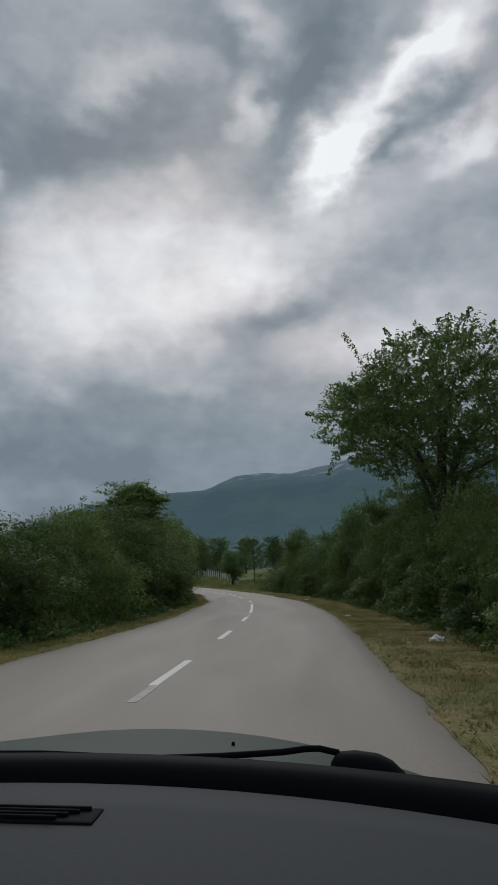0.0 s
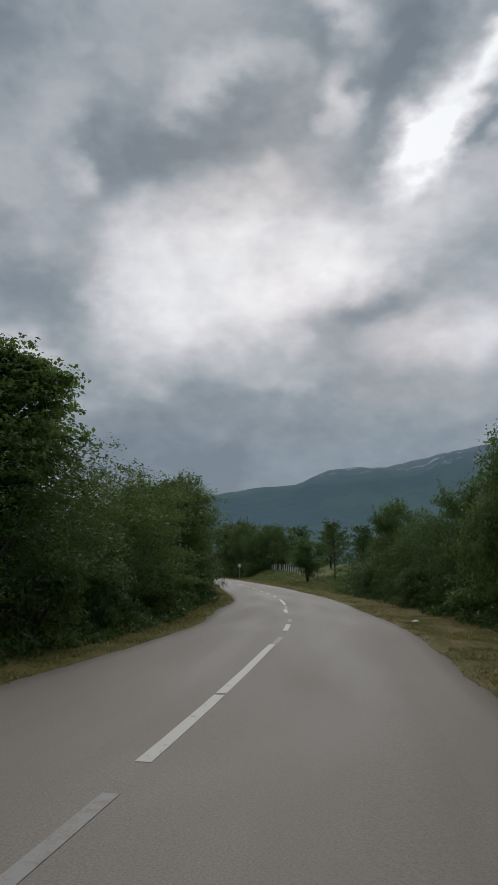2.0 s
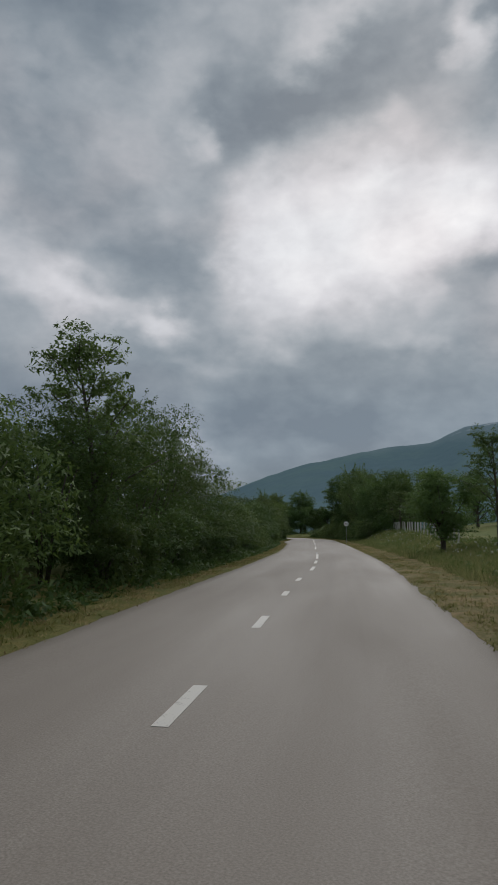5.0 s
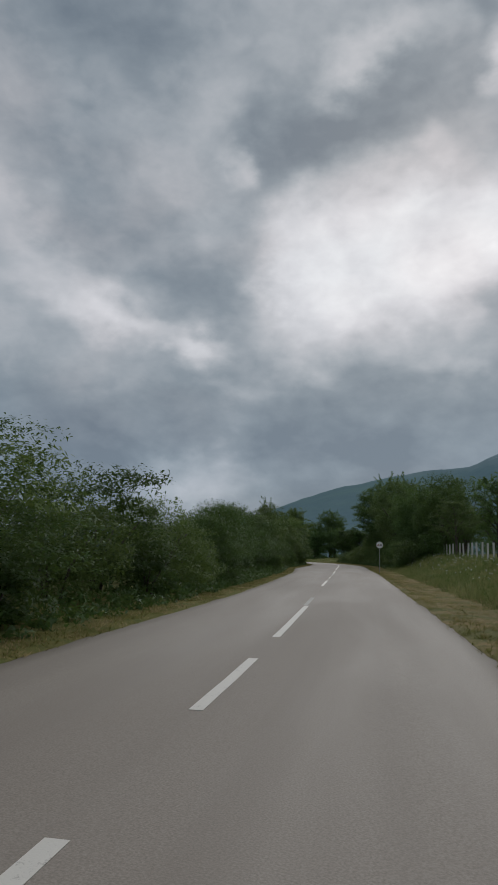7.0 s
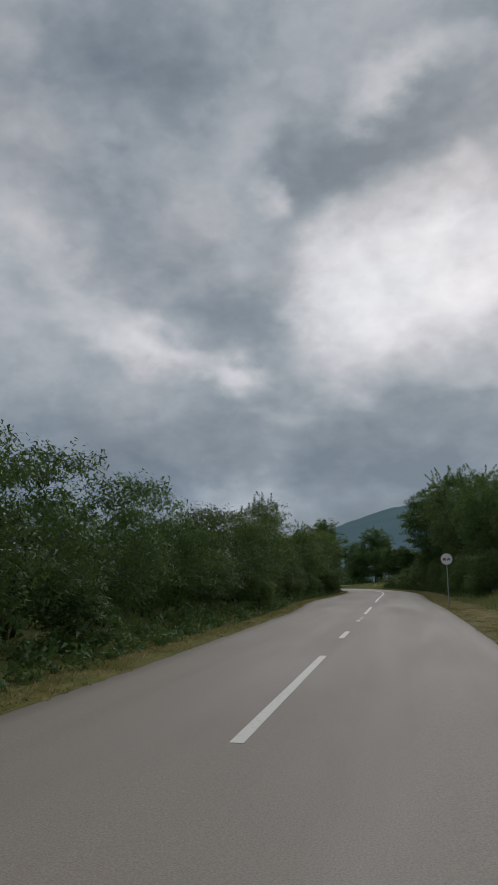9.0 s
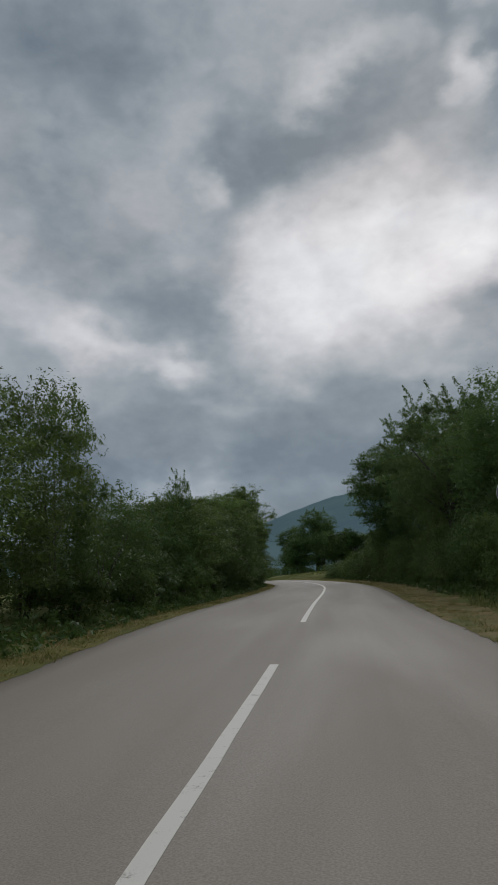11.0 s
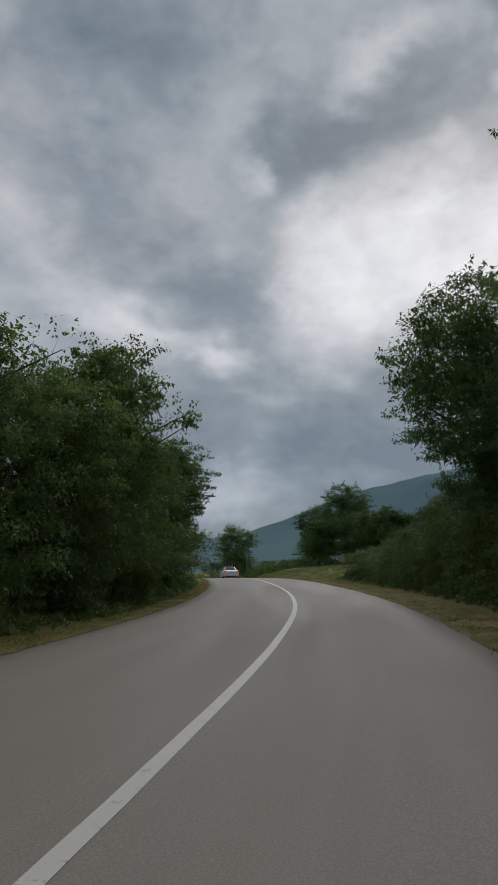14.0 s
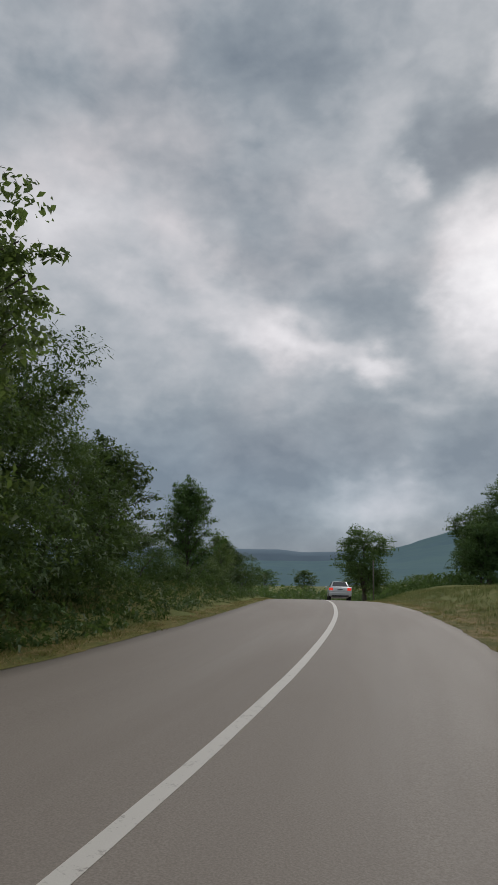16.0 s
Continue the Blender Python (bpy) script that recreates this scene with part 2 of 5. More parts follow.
def build_sky():
    # heading and height of the way, in degrees, bent by turbulence
    az = w.math("MULTIPLY", w.math("ARCTAN2", w.math("MULTIPLY", sep.outputs[0], -1.0), sep.outputs[1]), 180 / math.pi)
    el = w.math("MULTIPLY", w.math("ARCSINE", sep.outputs[2]), 180 / math.pi)
    plane = w.n("ShaderNodeCombineXYZ", X=az, Y=el, Z=0.0).outputs[0]
    squat = w.vmath("MULTIPLY", way, (1.0, 1.0, 1.5))
    for scale, detail, reach in ((6.0, 3.0, (9.0, 6.0, 0.0)), (19.0, 5.0, (4.5, 3.4, 0.0))):
        wob = w.n("ShaderNodeTexNoise", Vector=squat, Scale=scale, Detail=detail)
        plane = w.vmath("ADD", plane, w.vmath("MULTIPLY", w.vmath("SUBTRACT", wob.outputs["Color"], (0.5, 0.5, 0.5)), reach))
    v = w.range(el, 3.0, 18.0, 0.470, 0.630, smooth=True)
    for scale, detail, swing in ((4.5, 3.0, 0.20), (12.0, 5.0, 0.20), (34.0, 4.0, 0.09)):
        v = w.math("ADD", v, w.math("MULTIPLY", w.math("SUBTRACT", w.noise(squat, scale, detail, 0.5, 0.25), 0.5), swing))
    for a, e, long_, short, lean, k in THIN_CLOUD + THICK_CLOUD + LOW_CLOUD:
        put = w.n("ShaderNodeMapping", Vector=plane, Location=(a, e, 0), Rotation=(0, 0, radians(lean)), Scale=(long_ * 1.5, short * 1.5, 1))
        put.vector_type = "TEXTURE"
        ball = w.n("ShaderNodeTexGradient", Vector=put.outputs[0])
        ball.gradient_type = "SPHERICAL"
        v = w.math("ADD", v, w.range(ball.outputs["Fac"], 0.0, 1.0, 0.0, k * (1.45 if k > 0 else 1.15), smooth=True))
    tones = ((0.45, (0.43, 0.47, 0.51)), (0.55, (0.525, 0.558, 0.588)), (0.65, (0.64, 0.657, 0.677)), (0.75, (0.742, 0.742, 0.756)), (0.85, (0.838, 0.832, 0.844)), (0.95, (0.93, 0.925, 0.93)), (1.0, (0.99, 0.985, 0.985)))
    cloud = w.ramp(v, [(p, linear(c)) for p, c in tones])
    warm = w.range(w.noise(squat, 3.4, 2.0), 0.48, 0.66, 0.0, 0.55)
    cloud = w.mix(warm, cloud, w.vmath("MULTIPLY", cloud, (1.05, 0.975, 0.955)))
    cool = w.range(el, 5.0, 15.0, 1.0, 0.0, smooth=True)
    cloud = w.mix(cool, cloud, w.vmath("MULTIPLY", cloud, (0.94, 1.0, 1.07)))
    sky = w.nt.nodes.new("ShaderNodeTexSky")
    sky.sky_type, sky.sun_disc = "NISHITA", False
    sky.sun_elevation, sky.sun_rotation = radians(34), radians(-12)
    blue = w.vmath("MULTIPLY", sky.outputs[0], (0.08, 0.08, 0.08))
    col = w.mix(0.06, cloud, blue)
    bg = w.n("ShaderNodeBackground", Color=col, Strength=1.0)
    out = w.n("ShaderNodeOutputWorld")
    w.nt.links.new(bg.outputs[0], out.inputs[0])


build_sky()

sun_data = bpy.data.lights.new("sun", "SUN")
sun_data.energy, sun_data.angle, sun_data.color = 0.8, radians(40), (1.0, 0.97, 0.93)
sun = new("sun", sun_data)
sun.matrix_basis = look((0, 0, 60), Vector((0, 0, 60)) - Vector(toward(12, 34)))


# ---------------------------------------------------------------- materials
def leaf_material(name, dark, light, tint, through_light=0.38, gloss=0.6):
    m, t = material(name)
    isl = t.n("ShaderNodeNewGeometry").outputs["Random Per Island"]
    obr = t.n("ShaderNodeObjectInfo").outputs["Random"]
    n = t.noise(coords(t), 1.5, 3.0)
    c = t.mix(t.math("ADD", t.math("MULTIPLY", isl, 0.34), t.range(n, 0.3, 0.7, 0.0, 0.66), clamp=True), dark, light)
    c = t.mix(t.math("MULTIPLY", obr, 0.5), c, tint)
    tone = t.range(t.math("FRACT", t.math("MULTIPLY", obr, 7.3)), 0.0, 1.0, 0.62, 1.30)
    c = t.vmath("MULTIPLY", c, t.n("ShaderNodeCombineXYZ", X=tone, Y=tone, Z=tone).outputs[0])
    b = t.n("ShaderNodeBsdfPrincipled")
    t.put(b, "Base Color", c)
    t.put(b, "Roughness", gloss)
    t.put(b, "Specular IOR Level", 0.17)
    tr = t.n("ShaderNodeBsdfTranslucent")
    t.put(tr, "Color", t.mix(0.5, c, (0.24, 0.34, 0.07)))
    mx = t.n("ShaderNodeMixShader")
    t.put(mx, 0, through_light)
    t.nt.links.new(b.outputs[0], mx.inputs[1])
    t.nt.links.new(tr.outputs[0], mx.inputs[2])
    out = t.n("ShaderNodeOutputMaterial")
    t.nt.links.new(mx.outputs[0], out.inputs[0])
    return m


leaf_hedge = leaf_material("hedge_leaf", (0.012, 0.031, 0.013), (0.108, 0.200, 0.056), (0.070, 0.108, 0.036), 0.32)
leaf_pale = leaf_material("pale_leaf", (0.036, 0.070, 0.024), (0.190, 0.275, 0.084), (0.145, 0.180, 0.054), 0.34)
leaf_broad = leaf_material("broad_leaf", (0.052, 0.092, 0.028), (0.235, 0.330, 0.110), (0.175, 0.215, 0.075), 0.46)
leaf_dark = leaf_material("dark_leaf", (0.034, 0.074, 0.032), (0.140, 0.235, 0.086), (0.105, 0.152, 0.060), 0.48)
leaf_oak = leaf_material("oak_leaf", (0.050, 0.090, 0.044), (0.200, 0.285, 0.125), (0.140, 0.190, 0.088), 0.5)


def bark_material():
    m, t = material("bark")
    o = coords(t)
    st = t.vmath("MULTIPLY", o, (6, 6, 1.2))
    n = t.noise(st, 3.0, 6.0, 0.6)
    c = t.ramp(n, [(0.3, (0.035, 0.028, 0.022)), (0.7, (0.14, 0.12, 0.095))])
    finish(t, c, 0.9, bump=n, strength=0.8, dist=0.03)
    return m


bark = bark_material()


def asphalt_material():
    m, t = material("worn_asphalt")
    uv = t.n("ShaderNodeUVMap").outputs[0]
    o = coords(t)
    grain = t.noise(o, 75.0, 3.0, 0.6)
    speck = t.noise(o, 240.0, 2.0)
    blotch = t.noise(t.vmath("MULTIPLY", uv, (0.6, 0.09, 1)), 1.0, 5.0, 0.6, 0.5)
    streak = t.noise(t.vmath("MULTIPLY", uv, (2.6, 0.02, 1)), 1.0, 4.0, 0.55)
    c = t.ramp(grain, [(0.25, (0.222, 0.184, 0.152)), (0.55, (0.332, 0.280, 0.234)), (0.8, (0.425, 0.364, 0.308))])
    c = t.mix(t.range(blotch, 0.34, 0.76, 0.0, 0.30), c, (0.262, 0.220, 0.184))
    c = t.mix(t.range(streak, 0.42, 0.78, 0.0, 0.42), c, (0.256, 0.214, 0.179))
    c = t.mix(t.range(speck, 0.62, 0.75, 0.0, 0.35), c, (0.40, 0.385, 0.36))
    finish(t, c, t.range(blotch, 0.3, 0.7, 0.62, 0.8), bump=grain, strength=0.22, dist=0.008, spec=0.4)
    return m


asphalt = asphalt_material()


def paint_material(name, col, wear):
    m, t = material(name)
    o = coords(t)
    n = t.noise(o, 9.0, 6.0, 0.65)
    f = t.noise(o, 60.0, 3.0, 0.6)
    k = t.math("ADD", t.math("MULTIPLY", n, 0.65), t.math("MULTIPLY", f, 0.35))
    c = t.mix(t.range(k, wear - 0.06, wear + 0.08), (0.330, 0.282, 0.240), col)
    finish(t, c, 0.65, bump=f, strength=0.25, dist=0.006)
    return m


paint_fresh = paint_material("road_paint", (0.75, 0.70, 0.63), 0.36)
paint_faded = paint_material("faded_road_paint", (0.42, 0.395, 0.365), 0.46)


def turf_material(name, a, b, c, d, scale=0.35):
    m, t = material(name)
    o = coords(t)
    big = t.noise(o, scale, 4.0, 0.55, 0.4)
    mid = t.noise(o, scale * 8, 5.0, 0.6)
    fine = t.noise(o, 38.0, 4.0, 0.6)
    col = t.mix(t.range(big, 0.35, 0.65), a, b)
    col = t.mix(t.range(mid, 0.42, 0.68, 0.0, 0.75), col, c)
    col = t.mix(t.range(fine, 0.48, 0.72, 0.0, 0.6), col, d)
    h = t.math("ADD", mid, t.math("MULTIPLY", fine, 0.6))
    finish(t, col, 0.95, bump=h, strength=0.8, dist=0.05, spec=0.15)
    return m


turf = turf_material("meadow_turf", (0.150, 0.180, 0.050), (0.260, 0.240, 0.085), (0.115, 0.150, 0.044), (0.30, 0.27, 0.12), 0.06)
verge_turf = turf_material("verge_turf", (0.125, 0.148, 0.036), (0.270, 0.215, 0.075), (0.092, 0.118, 0.028), (0.35, 0.285, 0.115), 1.1)
dry_turf = turf_material("dry_verge_turf", (0.135, 0.150, 0.048), (0.370, 0.260, 0.135), (0.115, 0.130, 0.042), (0.46, 0.35, 0.19), 0.8)


def blade_material(name, lo, hi):
    m, t = material(name)
    isl = t.n("ShaderNodeNewGeometry").outputs["Random Per Island"]
    n = t.noise(coords(t), 0.35, 3.0)
    k = t.math("ADD", t.math("MULTIPLY", isl, 0.6), t.range(n, 0.35, 0.65, -0.1, 0.5), clamp=True)
    c = t.mix(k, lo, hi)
    b = t.n("ShaderNodeBsdfDiffuse")
    t.put(b, "Color", c)
    tr = t.n("ShaderNodeBsdfTranslucent")
    t.put(tr, "Color", c)
    mx = t.n("ShaderNodeMixShader")
    t.put(mx, 0, 0.5)
    t.nt.links.new(b.outputs[0], mx.inputs[1])
    t.nt.links.new(tr.outputs[0], mx.inputs[2])
    out = t.n("ShaderNodeOutputMaterial")
    t.nt.links.new(mx.outputs[0], out.inputs[0])
    return m


blade_green = blade_material("green_grass_blade", (0.155, 0.175, 0.048), (0.32, 0.285, 0.11))
blade_dry = blade_material("dry_grass_blade", (0.31, 0.25, 0.11), (0.54, 0.43, 0.24))
blade_meadow = blade_material("meadow_grass_blade", (0.15, 0.205, 0.062), (0.38, 0.36, 0.16))


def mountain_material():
    m, t = material("hazed_forest_mountain")
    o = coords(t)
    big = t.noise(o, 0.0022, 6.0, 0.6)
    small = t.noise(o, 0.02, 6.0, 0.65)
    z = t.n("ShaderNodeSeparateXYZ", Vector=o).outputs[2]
    # distance haze is painted into the wood, grass and rock tones as blue
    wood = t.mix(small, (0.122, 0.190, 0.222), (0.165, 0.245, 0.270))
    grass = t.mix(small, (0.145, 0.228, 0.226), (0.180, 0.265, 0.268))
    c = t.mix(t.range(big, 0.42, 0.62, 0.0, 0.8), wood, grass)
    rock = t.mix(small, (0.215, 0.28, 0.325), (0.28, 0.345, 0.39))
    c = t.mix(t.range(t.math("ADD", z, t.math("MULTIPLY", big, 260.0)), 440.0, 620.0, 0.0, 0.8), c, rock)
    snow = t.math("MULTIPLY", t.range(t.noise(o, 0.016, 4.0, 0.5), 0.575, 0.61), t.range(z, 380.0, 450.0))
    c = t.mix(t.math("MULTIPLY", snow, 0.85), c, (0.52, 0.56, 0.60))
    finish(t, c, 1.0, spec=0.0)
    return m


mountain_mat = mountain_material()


def plain(name, col, rough=0.6, metal=0.0, vary=0.15, scale=8.0, spec=0.5, **kw):
    m, t = material(name)
    n = t.noise(coords(t), scale, 5.0, 0.6)
    lo = tuple(v * (1 - vary) for v in col)
    hi = tuple(min(1, v * (1 + vary)) for v in col)
    finish(t, t.mix(n, lo, hi), rough, metal, bump=n, strength=0.1, dist=0.005, spec=spec, **kw)
    return m


concrete = plain("weathered_concrete", (0.56, 0.545, 0.51), 0.85, vary=0.3)
wire_mat = plain("galvanised_wire", (0.32, 0.32, 0.32), 0.5, 0.8)
white_film = plain("white_plastic_film", (0.75, 0.75, 0.74), 0.45)


# ---------------------------------------------------------------- ground, road, verges, mountains
def axis(lo, a, b, hi, step, grow=1.22):
    mid = list(np.arange(a, b + 1e-6, step))
    out, d = [], step
    q = a
    while q > lo:
        d *= grow
        q -= d
        out.append(max(q, lo))
    left = out[::-1]
    out, d, q = [], step, b
    while q < hi:
        d *= grow
        q += d
        out.append(min(q, hi))
    return np.array(left + mid + out)


def build_ground():
    xs = axis(-4800, -112, 42, 4800, 1.9)
    ys = axis(-4800, -14, 262, 4800, 1.9)
    gx, gy = np.meshgrid(xs, ys)
    gz = ground_z(gx.ravel(), gy.ravel()).reshape(gx.shape)
    far = smooth(np.hypot(gx + 20, gy - 120), 300, 1300)
    gz = gz * (1 - far) - 24.0 * far
    nx, ny = len(xs), len(ys)
    verts = np.stack([gx.ravel(), gy.ravel(), gz.ravel()], -1)
    i = (np.arange(ny - 1)[:, None] * nx + np.arange(nx - 1)[None]).ravel()
    faces = np.stack([i, i + 1, i + nx + 1, i + nx], -1)
    ob = new("ground", mesh_of("ground", verts.tolist(), faces.tolist(), (turf,), True))
    tagged(ob, "grassy open country with green and yellowed turf", "ground", kind="structure")


build_ground()


def ribbon(name, ys, cols, mat, uv=True):
    """A strip along the road; cols(y) gives (across, height) pairs."""
    rows = [cols(float(y)) for y in ys]
    n = len(rows[0])
    verts, uvs = [], []
    for y, row in zip(ys, rows):
        for d, z in row:
            p = spot(float(y), d, z)
            verts.append(p)
            uvs.append((d, float(y)))
    faces = [(r * n + c, r * n + c + 1, (r + 1) * n + c + 1, (r + 1) * n + c) for r in range(len(ys) - 1) for c in range(n - 1)]
    me = mesh_of(name, verts, faces, (mat,), True)
    if uv:
        lay = me.uv_layers.new(name="UVMap")
        for li, loop in enumerate(me.loops):
            lay.data[li].uv = uvs[loop.vertex_index]
    return new(name, me)


def ragged(y, seed):
    return 0.10 * noise.noise((y * 0.55, seed, 0.0)) + 0.07 * noise.noise((y * 2.3, seed, 3.0)) + 0.03 * noise.noise((y * 7.1, seed, 7.0))


def build_road():
    def cols(y):
        z = float(road_z(y))
        hl, hr = float(half_left(y)) + 0.12, float(half_right(y)) + 0.12
        out = [(-hl - 0.02, z - 0.16), (-hl, z - 0.02)]
        for k in range(1, 12):
            d = -hl + (hl + hr) * k / 12
            out.append((d, z + 0.03 * (1 - (d / 3.2) ** 2)))
        return out + [(hr, z - 0.02), (hr + 0.02, z - 0.16)]

    ob = ribbon("road", np.arange(-50, 330, 0.8), cols, asphalt)
    tagged(ob, "worn grey-brown asphalt two-lane country road", "road", kind="structure")


build_road()


def crown_z(y, d):
    return float(road_z(y)) + 0.03 * (1 - (d / 3.2) ** 2)


def build_verge(name, side, wide, mat, label):
    half = half_left if side < 0 else half_right

    def cols(y):
        h = float(half(y)) + ragged(y, 5.0 * side)
        z = float(road_z(y))
        out = []
        for k, (o, up_) in enumerate(((0.0, 0.006), (0.12, 0.035), (0.45, 0.05), (0.9, 0.05), (wide * 0.75, 0.05), (wide, 0.03))):
            d = side * (h + o)
            p = spot(y, d)
            g = float(ground_z(np.array([p.x]), np.array([p.y]))[0])
            t = min(1.0, o / 1.8)
            out.append((d, (z - 0.015) * (1 - t) + g * t + up_ + (0.03 * noise.noise((y * 1.7, o * 3, side)) if k else 0)))
        return out if side > 0 else out[::-1]

    ob = ribbon(name, np.arange(-12, 300, 0.3), cols, mat, False)
    tagged(ob, label, "verge", kind="structure")


build_verge("verge_left", -1, 2.2, verge_turf, "narrow verge of short green and yellowed grass")
build_verge("verge_right", 1, 2.6, dry_turf, "dry trodden verge of yellow grass beside the asphalt")


def build_mountains():
    az_k = np.array([-150, -110, -70, -40, -25, -16, -9, -6.5, -3.5, -1.7, 0.6, 3.5, 5.3, 7.9, 10, 12, 14.6, 18.4, 22, 25, 29, 32, 36, 45, 60, 90, 130, 160.0])
    el_k = np.array([2.0, 4.0, 7.5, 10.5, 11.6, 11.6, 11.0, 10.7, 10.05, 9.6, 9.15, 9.15, 8.85, 7.75, 7.6, 7.3, 6.85, 6.15, 4.9, 3.7, 2.4, 1.6, 1.3, 1.3, 1.2, 1.4, 1.8, 1.8])
    az = np.arange(-150, 160.1, 0.7)
    rs = np.array([1100, 1350, 1600, 1850, 2100, 2350, 2600, 2850, 3100, 3500, 4100.0])
    ramp = np.array([0, 0.07, 0.17, 0.30, 0.45, 0.61, 0.79, 0.93, 1.0, 0.85, 0.5])
    verts = []
    for r, k in zip(rs, ramp):
        for a in az:
            top = 3100 * math.tan(radians(float(np.interp(a, az_k, el_k)) - 0.45))
            q = Vector((a * 0.09, r * 0.0016, 0.0))
            rough = noise.fractal(q * 3.0, 1.0, 2.0, 5) * 0.10 * top * math.sin(math.pi * min(k, 0.97)) + noise.fractal(q * 9, 1.0, 2.0, 3) * 5 * (k > 0)
            verts.append((-20 - r * math.sin(radians(a)), 90 + r * math.cos(radians(a)), k * top + rough - (45 if k == 0 else 0)))
    n = len(az)
    faces = [(i * n + j, (i + 1) * n + j, (i + 1) * n + j + 1, i * n + j + 1) for i in range(len(rs) - 1) for j in range(n - 1)]
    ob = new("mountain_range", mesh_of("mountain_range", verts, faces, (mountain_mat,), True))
    tagged(ob, "distant forested mountain range under cloud, tinted blue-green for haze", "mountain", kind="structure")
    # pale far ridge beyond the end of the range, haze painted into its colour
    verts = []
    for r, k in ((4250, 0.0), (4400, 0.75), (4550, 1.0), (4700, 0.6)):
        for a in np.arange(24, 75, 0.6):
            top = 4550 * math.tan(radians(1.75 + 0.35 * noise.fractal(Vector((a * 0.12, 1, 0)), 1.0, 2.0, 4)))
            verts.append((-20 - r * math.sin(radians(a)), 90 + r * math.cos(radians(a)), k * top - 60 * (k == 0)))
    n = len(np.arange(24, 75, 0.6))
    faces = [(i * n + j, (i + 1) * n + j, (i + 1) * n + j + 1, i * n + j + 1) for i in range(3) for j in range(n - 1)]
    ob = new("far_ridge", mesh_of("far_ridge", verts, faces, (plain("haze_painted_ridge", (0.20, 0.26, 0.31), 1.0, vary=0.1, scale=0.01, spec=0.0),), True))
    tagged(ob, "far ridge at the horizon, haze painted in as grey-blue", "mountain", kind="structure")


build_mountains()


# ---------------------------------------------------------------- road markings
def build_mark(y0, y1, mat, label, wide=0.12, shift=0.0, name="road_marking"):
    n = max(2, int((y1 - y0) / 0.6) + 1)
    rows = []
    for y in np.linspace(y0, y1, n):
        j = 0.008 * noise.noise((float(y) * 3, 1.0, 2.0))
        c = shift + j
        rows.append([spot(float(y), c - wide / 2, crown_z(y, c) + 0.001), spot(float(y), c - wide / 2, crown_z(y, c) + 0.004), spot(float(y), c + wide / 2, crown_z(y, c) + 0.004), spot(float(y), c + wide / 2, crown_z(y, c) + 0.001)])
    verts = [p for r in rows for p in r]
    faces = [(i * 4 + k, i * 4 + k + 1, i * 4 + k + 5, i * 4 + k + 4) for i in range(n - 1) for k in range(3)]
    faces += [(3, 2, 1, 0), (n * 4 - 4, n * 4 - 3, n * 4 - 2, n * 4 - 1)]
    ob = new(name, mesh_of(name, verts, faces, (mat,)))
    tagged(ob, label, "road marking", group="centre line dashes")


DASHES = ((8.8, 11.4), (15.3, 17.7), (21.5, 23.9), (26.7, 29.4), (29.5, 34.8), (37.9, 39.9), (45.0, 47.0), (50.6, 56.0), (59.0, 60.2), (63.6, 64.9), (68.2, 69.2), (72.4, 73.6), (77.3, 79.9), (82.4, 85.2), (87.4, 94.0), (105.7, 112.0), (115.6, 117.6), (121.9, 122.4), (126.6, 133.7))
FADED = ((7.6, 8.8), (24.0, 26.0), (34.9, 36.3), (40.6, 41.8), (47.2, 49.3), (94.2, 97.4), (122.4, 124.5))
for a, b in DASHES:
    build_mark(a, b, paint_fresh, "white painted centre dash on the asphalt", 0.12, {77.3: 0.12, 82.4: 0.07, 87.4: 0.07}.get(a, 0.0))
for a, b in FADED:
    build_mark(a, b, paint_faded, "worn faded centre dash on the asphalt", 0.11, 0.03)
build_mark(140.8, 300.0, paint_fresh, "unbroken white centre line round the bend", 0.13, 0.10)


